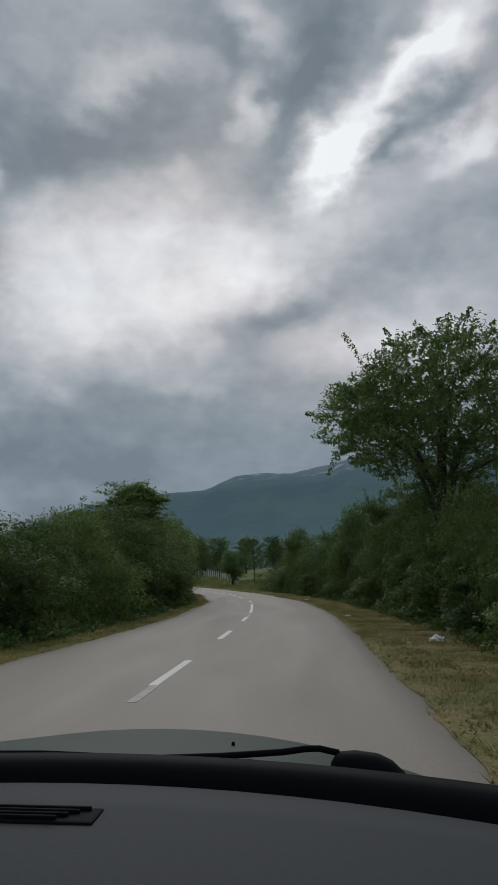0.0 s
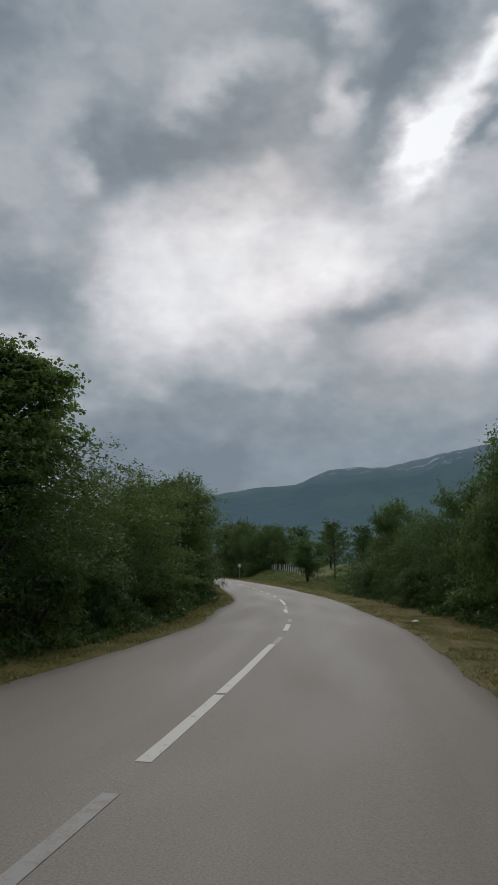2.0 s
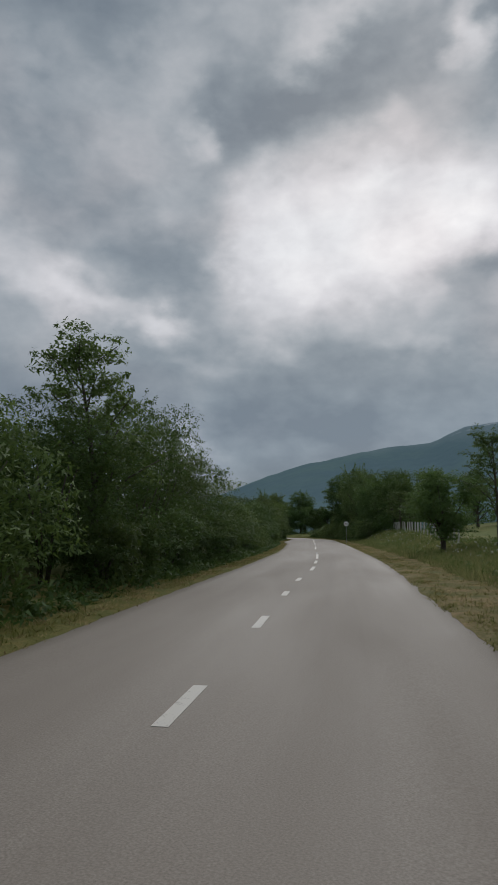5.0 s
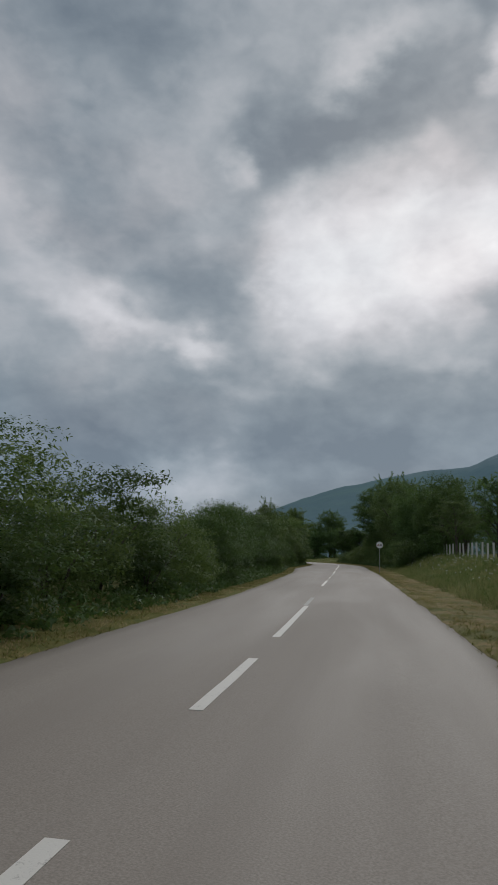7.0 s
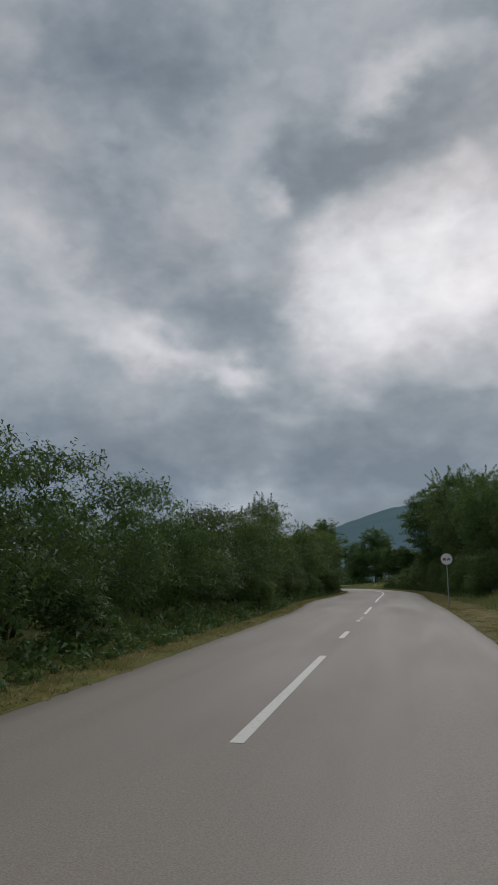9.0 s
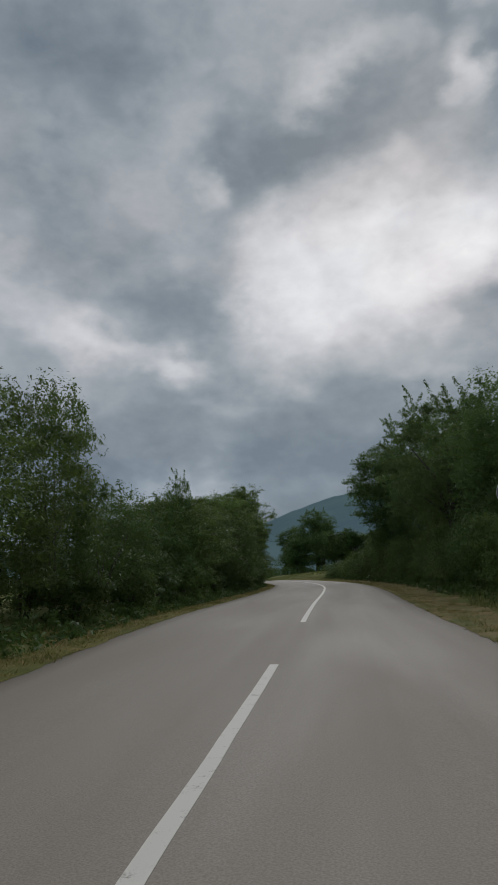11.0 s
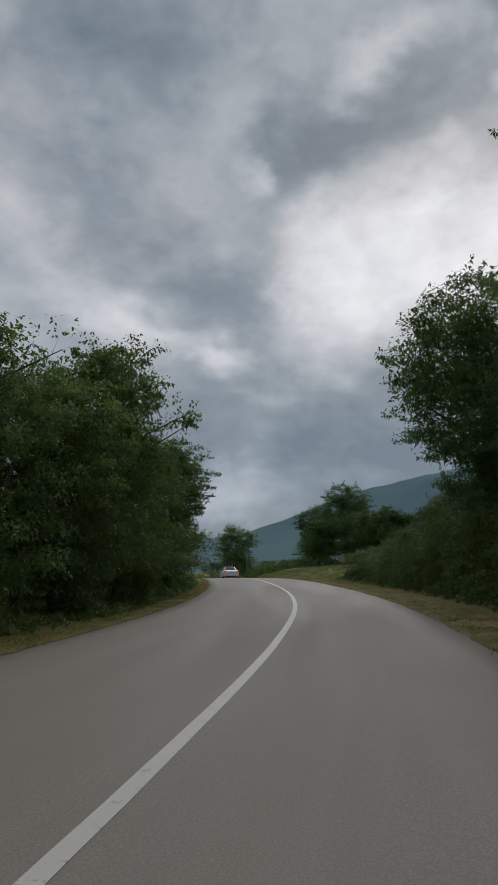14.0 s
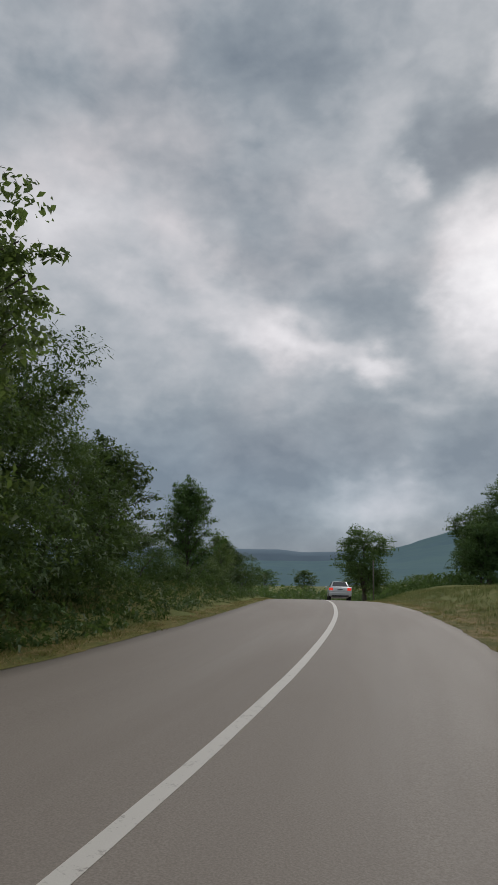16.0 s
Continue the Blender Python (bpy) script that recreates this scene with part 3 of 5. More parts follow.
# ---------------------------------------------------------------- foliage
def leaves(rng, centres, radii, per, size, sides=4, dome=0.0):
    """Leaf blades scattered about clump centres, as arrays; four-sided and folded, or three-sided. dome: how far a clump arches over, bare beneath."""
    c = np.repeat(np.asarray(centres, float), per, 0)
    r = np.repeat(np.asarray(radii, float), per)
    n = len(c)
    off = rng.normal(size=(n, 3))
    off /= np.linalg.norm(off, axis=1)[:, None] + 1e-9
    off[:, 2] = off[:, 2] * (1 - dome) + np.abs(off[:, 2]) * dome
    p = c + off * (r * rng.uniform(0.15, 1.0, n) ** (0.6 - 0.3 * dome))[:, None] * np.array([1, 1, 1 - 0.25 * dome])
    nrm = off * 0.6 + np.array([0, 0, 0.6]) + rng.normal(size=(n, 3)) * 0.45
    nrm /= np.linalg.norm(nrm, axis=1)[:, None]
    tan = np.cross(nrm, rng.normal(size=(n, 3)))
    tan /= np.linalg.norm(tan, axis=1)[:, None] + 1e-9
    tan[:, 2] -= 0.25
    bi = np.cross(nrm, tan)
    s = (size * rng.uniform(0.65, 1.2, n))[:, None]
    if sides == 3:
        v = np.stack([p - tan * s * 0.46 + bi * s * 0.21, p - tan * s * 0.36 - bi * s * 0.25, p + tan * s * 0.74], 1)
    else:
        v = np.stack([p - tan * s * 0.5, p + bi * s * 0.3 + nrm * s * 0.07, p + tan * s * 0.5 - nrm * s * 0.1, p - bi * s * 0.3 + nrm * s * 0.07], 1)
    # leaves of one clump share its rounding
    swell = off * 0.9 + nrm * 0.5 + np.array([0, 0, 0.25])
    swell /= np.linalg.norm(swell, axis=1)[:, None]
    turned = np.sum(np.cross(v[:, 1] - v[:, 0], v[:, 2] - v[:, 0]) * swell, 1) < 0
    v[turned] = v[turned][:, ::-1]
    return v.reshape(-1, 3), np.arange(n * sides).reshape(-1, sides), np.repeat(swell, sides, 0)


def crown_mesh(name, parts, mat):
    verts, faces, ns, o = [], [], [], 0
    for v, f, q in parts:
        verts += v.tolist()
        faces += (f + o).tolist()
        ns += q.tolist()
        o += len(v)
    me = mesh_of(name, verts, faces, (mat,), True)
    me.normals_split_custom_set_from_vertices(ns)
    return me


def slivers(a, b, wide):
    """Thin twigs from points a to points b, as arrays."""
    a, b = np.asarray(a, float), np.asarray(b, float)
    u = np.cross(b - a, np.array([0.31, 0.83, 0.22]))
    u *= wide / (np.linalg.norm(u, axis=1)[:, None] + 1e-9)
    v = np.stack([a - u, a + u, b], 1)
    n = np.cross(u, b - a)
    n /= np.linalg.norm(n, axis=1)[:, None] + 1e-9
    return v.reshape(-1, 3), np.arange(len(a) * 3).reshape(-1, 3), np.repeat(n, 3, 0)


def shoots(rng, roots, dirs, lengths, size, per=16):
    """Leafy twigs that stand out of a crown: leaves along a bending line, and the twig itself."""
    cs, rs, a, b = [], [], [], []
    for p, d, l in zip(roots, dirs, lengths):
        k = max(2, int(l / 0.13))
        last = np.array(p)
        for i in range(k):
            t = (i + 0.5) / k
            cs.append(np.array(p) + np.array(d) * l * t + np.array([0, 0, -0.22 * l * t * t]))
            rs.append(0.19 * (1.2 - 0.75 * t))
            a.append(last)
            b.append(cs[-1])
            last = cs[-1]
    return leaves(rng, cs, rs, per, size, 3), slivers(a, b, 0.008)


def make_bush(seed, mat, height=3.0, wide=1.7, lobes=6, clumps=200, per=28, size=0.12, twigs=14, name="bush", back=1.0, belly=0.0, sprig=0.75, inner=9, low=0.0, tuft=1.0):
    """A bush or broad tree of several swelling lobes, leafed to the ground or to a height of low; base at the origin."""
    rng = np.random.default_rng(seed)
    root = new(name)
    balls = [(np.array([0, 0, height * (0.40 + 0.12 * belly)]), np.array([wide * 0.72, wide * 0.72, height * 0.42]))]
    balls.append((np.array([rng.normal() * 0.16 * wide, rng.normal() * 0.16 * wide, height * 0.74]), np.array([wide * 0.48, wide * 0.46, height * 0.24])))
    for i in range(lobes):
        a = 2.4 * i + rng.uniform(-0.6, 0.6)
        zc = rng.uniform(0.14, 0.84) if i % 2 else rng.uniform(0.14, 0.45 + 0.25 * belly)
        rr = wide * rng.uniform(0.20, 0.46)
        reach = wide * rng.uniform(0.42, 0.72) * ((1.15 - 0.6 * zc) * (1 - belly) + (0.62 + 0.55 * math.sin(math.pi * min(1.0, zc * 1.05))) * belly)
        balls.append((np.array([math.cos(a) * reach, math.sin(a) * reach, height * zc]), np.array([rr, rr, max(rr, height * 0.13) * rng.uniform(0.8, 1.15)])))
    cs, rs, ds = [], [], []
    vol = np.array([b[1][0] * b[1][2] for b in balls])
    while len(cs) < clumps:
        k = rng.choice(len(balls), p=vol / vol.sum())
        c0, r0 = balls[k]
        d = rng.normal(size=3)
        d /= np.linalg.norm(d)
        c = c0 + d * r0 * rng.uniform(0.78, 1.10)
        if c[2] < 0.08 or any(j != k and np.sum(((c - b[0]) / b[1]) ** 2) < 0.62 for j, b in enumerate(balls)):
            continue
        if c[0] < -0.15 * wide and rng.random() > back:
            continue
        c[2] = low + c[2] * (height - low) / height
        cs.append(c)
        rs.append(tuft * rng.uniform(0.26, 0.68) * (wide / 1.7) ** 0.5)
        ds.append(d)
    # larger tufts carry more leaves
    body = leaves(rng, np.repeat(np.array(cs), np.maximum(4, (per * (np.array(rs) / np.mean(rs)) ** 2).astype(int)), 0), np.repeat(np.array(rs), np.maximum(4, (per * (np.array(rs) / np.mean(rs)) ** 2).astype(int))), 1, size, 3, 0.5 if low else 0.8)
    pick = [i for i in rng.permutation(clumps) if cs[i][2] > height * 0.5][:twigs]
    sd = [ds[i] * 0.6 + np.array([0, 0, 0.5]) + rng.normal(size=3) * 0.3 for i in pick]
    tw = shoots(rng, [cs[i] for i in pick], sd, sprig * rng.uniform(0.3, 1.0, len(pick)) ** 1.5, size * 1.05, 9)
    deep = []
    for c0, r0 in balls:
        k = max(3, int(6 * r0[0] * r0[2]))
        deep += [c0 + (d / np.linalg.norm(d)) * r0 * rng.uniform(0.15, 0.64) for d in rng.normal(size=(k, 3))]
    deep = [d * np.array([1, 1, (height - low) / height]) + np.array([0, 0, low]) for d in deep if d[2] > 0.15]
    core = leaves(rng, deep, [0.34 * wide / 1.7] * len(deep), inner * 2, size * 1.35, 3)
    sets = [body, *tw, core]
    stems = []
    for i in range(4):
        a = rng.uniform(0, 6.28)
        tip = (wide * 0.5 * math.cos(a), wide * 0.5 * math.sin(a), height * 0.62)
        stems.append(tube([(0.15 * math.cos(a), 0.15 * math.sin(a), -0.25), (tip[0] * 0.4, tip[1] * 0.4, height * 0.3), tip], [0.05, 0.035, 0.012], 4))
    if low:
        thick = 0.024 * height
        stems = [tube([(0, 0, -0.3), (0.05, 0.02, low), (0.12, -0.06, height * 0.7)], [thick * 1.3, thick, thick * 0.3], 8)]
        for c0, r0 in balls[1:9]:
            stems.append(tube([(0.06, 0, low * rng.uniform(0.7, 1.2)), (c0[0] * 0.4, c0[1] * 0.4, low + c0[2] * 0.45), (c0[0], c0[1], low + c0[2] * (height - low) / height)], [thick * 0.5, thick * 0.32, 0.015], 5))
    part("trunk" if low else "stem", join(*stems), bark, root, smooth=True)
    part("crown", crown_mesh("crown", sets, mat), mat, root)
    return root


def make_tree(seed, mat, height=8.0, crown_low=2.5, wide=2.6, limbs=16, sub=5, clump=0.75, per=34, size=0.2, trunk_r=0.17, spiky=10, top=0.75, name="tree", sides=3, inner=20, droop=0.0):
    """A tree with a tapered trunk, limbs, and leaf clumps at their ends, gaps between."""
    rng = np.random.default_rng(seed)
    root = new(name)
    bend = rng.normal(size=2) * 0.05 * height
    trunk_pts = [(bend[0] * t * t, bend[1] * t * t, -0.3 + (height * 0.9 + 0.3) * t) for t in np.linspace(0, 1, 7)]
    trunk_rad = [trunk_r * (1.35 if i == 0 else 1) * (1 - 0.82 * i / 6) for i in range(7)]
    limb_sets, cs, rs, ds, stem_a, deep = [], [], [], [], [], []
    for i in range(limbs):
        f = (i + rng.uniform(0.2, 0.8)) / limbs
        z0 = crown_low * 0.85 + (height * 0.86 - crown_low * 0.85) * f
        a = i * 2.4 + rng.uniform(-0.5, 0.5)
        prof = math.sin(math.pi * min(1.0, max(0.05, (0.12 + 0.88 * f) ** top)))
        reach = wide * (0.35 + 0.65 * prof) * rng.uniform(0.7, 1.08)
        if f > 0.93:
            reach *= 0.5
        t0 = max(0.0, min(1.0, (z0 + 0.3) / (height * 0.9 + 0.3)))
        p0 = np.array([bend[0] * t0 * t0, bend[1] * t0 * t0, z0])
        rise = rng.uniform(0.15, 0.55) * reach + (height - z0) * 0.22
        p2 = p0 + np.array([math.cos(a) * reach, math.sin(a) * reach, rise])
        p2[2] = min(p2[2], height * 0.99)
        p1 = (p0 + p2) / 2 + np.array([0, 0, 0.12 * reach])
        r0 = trunk_r * (1 - 0.75 * t0) * 0.5
        limb_sets.append(tube([p0, p1, p2], [r0, r0 * 0.6, 0.012], 5))
        for j in range(sub):
            t = 0.30 + 0.70 * (j + rng.uniform(0, 0.9)) / sub
            on = (1 - t) ** 2 * p0 + 2 * t * (1 - t) * p1 + t * t * p2
            q = on + rng.normal(size=3) * clump * 0.42
            q[2] = min(max(q[2], crown_low * 0.8), height)
            cs.append(q)
            rs.append(clump * rng.uniform(0.55, 1.0))
            ds.append(np.array([math.cos(a), math.sin(a), 0.5]))
            stem_a.append(on)
        for t in (0.35, 0.55, 0.75):
            deep.append((1 - t) ** 2 * p0 + 2 * t * (1 - t) * p1 + t * t * p2)
    body = leaves(rng, cs, rs, per, size, sides, 0.6)
    pick = rng.choice(len(cs), spiky)
    tw = shoots(rng, [cs[i] for i in pick], [ds[i] * 0.7 + np.array([0, 0, 0.35 - droop]) for i in pick], rng.uniform(0.5, 1.1, spiky), size, 12)
    core = leaves(rng, deep, [0.17 * wide] * len(deep), inner, min(0.17, size * 1.3), 3)
    sets = [body, *tw, slivers(stem_a, cs, 0.012)] + ([core] if inner else [])
    part("trunk", join(tube(trunk_pts, trunk_rad, 8), *limb_sets), bark, root, smooth=True)
    part("crown", crown_mesh("crown", sets, mat), mat, root)
    return root


PLANTS = {}


def plant(kind, x, y, scale=(1, 1, 1), turn=0.0, label="", category="bush", group="", sink=0.0, z=None):
    """Set one plant of a kind on the ground; the first of a kind is the original."""
    root, fresh = PLANTS[kind]
    g = float(ground_z(np.array([x]), np.array([y]))[0]) if z is None else z
    m = pose(x, y, g - sink, 0, 0, turn) @ Matrix.Diagonal((*scale, 1))
    if fresh:
        root.matrix_basis = m
        ob = root
        PLANTS[kind] = (root, False)
    else:
        keep = root.matrix_basis.copy()
        root.matrix_basis = Matrix.Identity(4)
        ob = copy_thing(root, m)
        root.matrix_basis = keep
    return tagged(ob, label, category, group)


def kinds():
    for i in range(4):
        PLANTS["hedge%d" % i] = (make_bush(11 + i, leaf_hedge, 3.0, 2.2, 12, 110, 74, 0.092, 20, back=0.25, inner=13), True)
    for i in range(2):
        PLANTS["pale%d" % i] = (make_bush(31 + i, leaf_pale, 3.0, 2.0, 11, 100, 74, 0.092, 24, back=0.25, inner=13), True)
    for i in range(4):
        PLANTS["tall%d" % i] = (make_bush(51 + i, leaf_hedge, 6.0, 2.6, 20, 165, 74, 0.100, 30, back=0.45, belly=0.8, sprig=0.9, inner=11), True)
    for i in range(2):
        PLANTS["tallpale%d" % i] = (make_bush(61 + i, leaf_pale, 6.0, 2.4, 20, 150, 74, 0.100, 40, back=0.45, belly=0.9, sprig=1.0, inner=11), True)
    PLANTS["talldark"] = (make_bush(71, leaf_dark, 6.0, 2.0, 15, 150, 66, 0.12, 40, back=0.3, belly=0.5, sprig=1.0), True)
    for i in range(2):
        PLANTS["back%d" % i] = (make_bush(75 + i, leaf_hedge, 6.0, 2.4, 14, 72, 18, 0.18, 6, back=0.5, sprig=0.7, inner=11), True)
    for i in range(2):
        PLANTS["low%d" % i] = (make_bush(101 + i, leaf_pale if i else leaf_hedge, 1.5, 0.95, 7, 48, 62, 0.10, 10, back=0.4, sprig=0.4, inner=9), True)
    PLANTS["round0"] = (make_bush(81, leaf_dark, 10.0, 3.5, 30, 300, 50, 0.15, 50, "tree", back=0.6, belly=0.9, sprig=0.9, inner=13, low=0.7), True)
    PLANTS["round1"] = (make_bush(82, leaf_oak, 10.0, 3.4, 28, 290, 50, 0.145, 80, "tree", back=0.6, belly=0.8, sprig=1.4, inner=13, low=0.7), True)
    PLANTS["shooty"] = (make_bush(84, leaf_oak, 11.0, 3.3, 30, 300, 54, 0.14, 170, "tree", belly=1.0, sprig=1.8, inner=10, low=3.0, tuft=0.6), True)
    PLANTS["oak"] = (make_bush(83, leaf_dark, 12.0, 4.0, 26, 330, 80, 0.145, 50, "tree", belly=1.0, sprig=0.9, inner=22, low=3.9, tuft=0.72), True)
    for i in range(2):
        PLANTS["spread%d" % i] = (make_tree(86 + i, leaf_broad, 7.0, 1.3, 3.3, 44, 9, 0.60, 44, 0.125, 0.13, 60, 0.85, sides=4, inner=22, droop=0.5), True)
    PLANTS["spray"] = (make_tree(88, leaf_broad, 6.8, 1.0, 1.9, 44, 9, 0.55, 54, 0.125, 0.12, 60, 0.85, sides=4, inner=30, droop=0.5), True)
    PLANTS["open0"] = (make_tree(91, leaf_oak, 7.0, 1.8, 2.0, 18, 5, 0.55, 50, 0.125, 0.11, 12), True)
    PLANTS["open1"] = (make_tree(92, leaf_pale, 7.0, 1.0, 1.7, 20, 6, 0.5, 60, 0.115, 0.10, 14), True)
    PLANTS["bushy"] = (make_tree(93, leaf_hedge, 5.0, 0.4, 1.6, 40, 6, 0.5, 40, 0.13, 0.10, 24), True)
    PLANTS["dense"] = (make_bush(97, leaf_dark, 5.0, 1.6, 16, 150, 58, 0.13, 16, "tree", belly=0.9, sprig=0.5, inner=22, low=0.7), True)
    PLANTS["far"] = (make_tree(95, leaf_dark, 9.0, 0.5, 3.4, 22, 6, 1.10, 16, 0.44, 0.2, 4, inner=6), True)


def facing(y, side):
    """Turn that brings a bush's fuller side to the road and to whoever comes up it."""
    return math.degrees(float(line_turn(y))) + (-40 if side < 0 else 220)


kinds()

HEDGE = "roadside hedge bushes"
GREEN = "dense dark green roadside bush leafed to the ground"
PALE = "light green roadside shrub with upright leafy shoots"
TALLG = "tall dark green hedge tree beside the verge"
TALLP = "tall pale green hedge tree with drooping leaf sprays"


def build_left_hedge():
    rng = np.random.default_rng(5)
    ky = [-4, 6, 14, 17, 20, 22, 26, 29, 31.5, 34, 37, 40, 44, 48, 51, 53, 55.5, 57, 59, 61.5, 66, 72, 78, 82, 84.5, 88, 91, 94, 98, 100, 104, 110, 114, 121, 129, 132, 135, 138, 140.5, 142.5, 146, 150, 155, 157, 160, 163, 169, 173, 177, 181, 187, 193, 196]
    kh = [1.7, 1.8, 2.0, 2.5, 3.2, 3.9, 4.1, 4.6, 5.4, 5.3, 5.4, 4.6, 4.9, 5.0, 5.4, 5.6, 5.4, 4.6, 3.9, 3.9, 4.2, 4.6, 6.0, 6.0, 4.8, 4.1, 3.2, 3.5, 3.3, 2.6, 3.1, 3.6, 3.5, 3.9, 3.6, 4.2, 4.6, 5.9, 5.9, 4.0, 4.1, 4.4, 4.5, 5.4, 4.9, 5.2, 6.0, 6.4, 6.0, 6.0, 6.4, 6.2, 5.2]
    y = -5.0
    while y < 196:
        h = float(np.interp(y, ky, kh)) * rng.uniform(0.88, 1.06)
        r = min(rng.uniform(1.7, 2.5), 0.9 + 0.45 * h)
        d = -(float(half_left(y)) + (0.85 if y < 150 else (0.6 if y < 172 else 0.2)) + r * 0.95 + rng.uniform(-0.1, 0.5))
        p = spot(y, d)
        pale = rng.random() < (0.55 if 154 < y < 186 else 0.26)
        if h > 4.1:
            k = ("tallpale%d" if pale else "tall%d") % rng.integers(2 if pale else 4)
            base, br = 6.4, 2.25 if pale else 2.6
        else:
            k = ("pale%d" if pale else "hedge%d") % rng.integers(2 if pale else 4)
            base, br = 3.3, 2.1
        plant(k, p.x, p.y, (r / br * rng.uniform(0.95, 1.15), r / br * rng.uniform(0.95, 1.15), h * (0.8 if 29 < y < 37 else 0.9 if 37 < y < 46 else 0.88 if 80 < y < 95 else 1.0) / base), facing(y, -1) + rng.uniform(-40, 40), (TALLP if pale else TALLG) if h > 4.1 else (PALE if pale else GREEN), "bush", HEDGE, 0.05)
        for _ in range(2 if rng.random() < 0.2 else 1):
            q = spot(y + rng.uniform(-1.2, 1.8), d - rng.uniform(2.0, 3.6))
            plant("back%d" % rng.integers(2), q.x, q.y, (0.95, 0.95, h * rng.uniform(0.72, 0.92) / 6.1), facing(y, -1) + rng.uniform(-40, 40), TALLG, "bush", HEDGE, 0.05)
        if rng.random() < (0.75 if h > 4.1 else 0.4):
            q = spot(y + rng.uniform(-0.8, 0.8), -(float(half_left(y)) + 1.5 + rng.uniform(0.0, 0.5)))
            k2 = "low%d" % rng.integers(2)
            plant(k2, q.x, q.y, (0.95, 0.95, rng.uniform(1.0, 1.7) / 1.5), facing(y, -1) + rng.uniform(-40, 40), "low green shrub at the foot of the hedge", "bush", HEDGE, 0.05)
        y += r * rng.uniform(1.3, 1.75)
    # spreading trees that overhang the verge at the bend
    for i, (yy, h, out) in enumerate(((157.0, 5.0, 3.6), (162.5, 5.2, 3.5), (168.0, 6.2, 3.5), (173.0, 6.6, 3.4), (177.5, 6.2, 3.2), (182.6, 8.5, 2.7), (187.5, 7.1, 4.6), (193.5, 7.5, 4.8), (197.0, 5.6, 5.0))):
        p = spot(yy, -float(half_left(yy)) - out)
        plant("spread%d" % (i % 2), p.x, p.y, (0.88, 0.88, h / 7.0), 67.0 * i, TALLP if i % 2 else "tall green hedge tree spreading over the verge", "tree", "hedge trees at the bend", 0.05)
    plant("spray", -8.7, 34.7, (1.08, 1.08, 0.92), 200.0, "pale green tree with drooping leaf sprays over the hedge", "tree", "", 0.05)
    plant("spray", -56.2, 189.2, (1.05, 1.05, 1.07), 20.0, "large pale green tree with hanging leaf sprays over the verge", "tree", "hedge trees at the bend", 0.05)
    for i, (yy, h) in enumerate(((193.2, 6.2), (195.6, 5.7), (198.0, 5.0), (200.2, 4.2))):
        p = spot(yy, -float(half_left(yy)) - 3.4)
        plant("tall%d" % i, p.x, p.y, (0.85, 0.85, h / 6.3), facing(yy, -1) + 30 * i, TALLG, "bush", HEDGE, 0.05)
    # trees that stand out of the hedge
    for x, yy, h, k, s_, lab in ((-14.6, 69.2, 6.7, "open1", 1.05, "pale green slender tree standing out of the hedge"), (-18.8, 81.4, 4.8, "open1", 0.9, "pale green slender tree standing out of the hedge"), (-10.6, 52.6, 6.0, "dense", 1.25, TALLG), (-10.3, 49.4, 5.2, "dense", 1.2, TALLG), (-39.0, 140.2, 6.5, "talldark", 0.72, "narrow dark tree standing out of the hedge"), (-43.0, 153.6, 5.9, "talldark", 0.45, "narrow dark tree standing out of the hedge")):
        plant(k, x, yy, (s_, s_, h / (7.0 if k.startswith("open") else 5.2 if k == "dense" else 6.1)), facing(yy, -1), lab, "tree", "", 0.05)


build_left_hedge()


def build_undergrowth(name, label, side, spans, lo, hi, n, mat, seed, tall=0.45):
    """Low leafy brush at the foot of a hedge, too fine to count."""
    rng = np.random.default_rng(seed)
    cs, rs = [], []
    for _ in range(n):
        a, b = spans[rng.integers(len(spans))]
        y = rng.uniform(a, b)
        h = float((half_left if side < 0 else half_right)(y))
        q = rng.random()
        p = spot(y, side * (h + lo + (hi - lo) * q))
        g = float(ground_z(np.array([p.x]), np.array([p.y]))[0])
        up_ = tall * (0.35 + 1.1 * q) * (0.7 + 0.6 * noise.noise((y * 0.6, side * 3.0, 0.5)))
        cs.append((p.x, p.y, g + 0.06 + up_ * rng.random()))
        rs.append(rng.uniform(0.12, 0.24))
    ob = new(name, crown_mesh(name, [leaves(rng, cs, rs, 14, 0.12, 3)], mat))
    tagged(ob, label, "undergrowth", kind="stuff")


build_undergrowth("undergrowth", "low green brush at the foot of the hedge", -1, ((0, 60), (60, 120), (120, 198)), 0.72, 2.0, 4600, leaf_hedge, 41)
build_undergrowth("undergrowth", "low green brush at the foot of the hedge", 1, ((12, 68), (142, 204)), 1.9, 3.4, 2600, leaf_hedge, 42, 0.6)
build_undergrowth("undergrowth", "low green brush on the bank at the crest", -1, ((196, 228),), 0.9, 4.2, 1500, leaf_hedge, 44, 0.7)
build_undergrowth("undergrowth", "pale weeds on the meadow bank", 1, ((64, 145),), 2.2, 8.5, 900, leaf_pale, 43, 0.5)


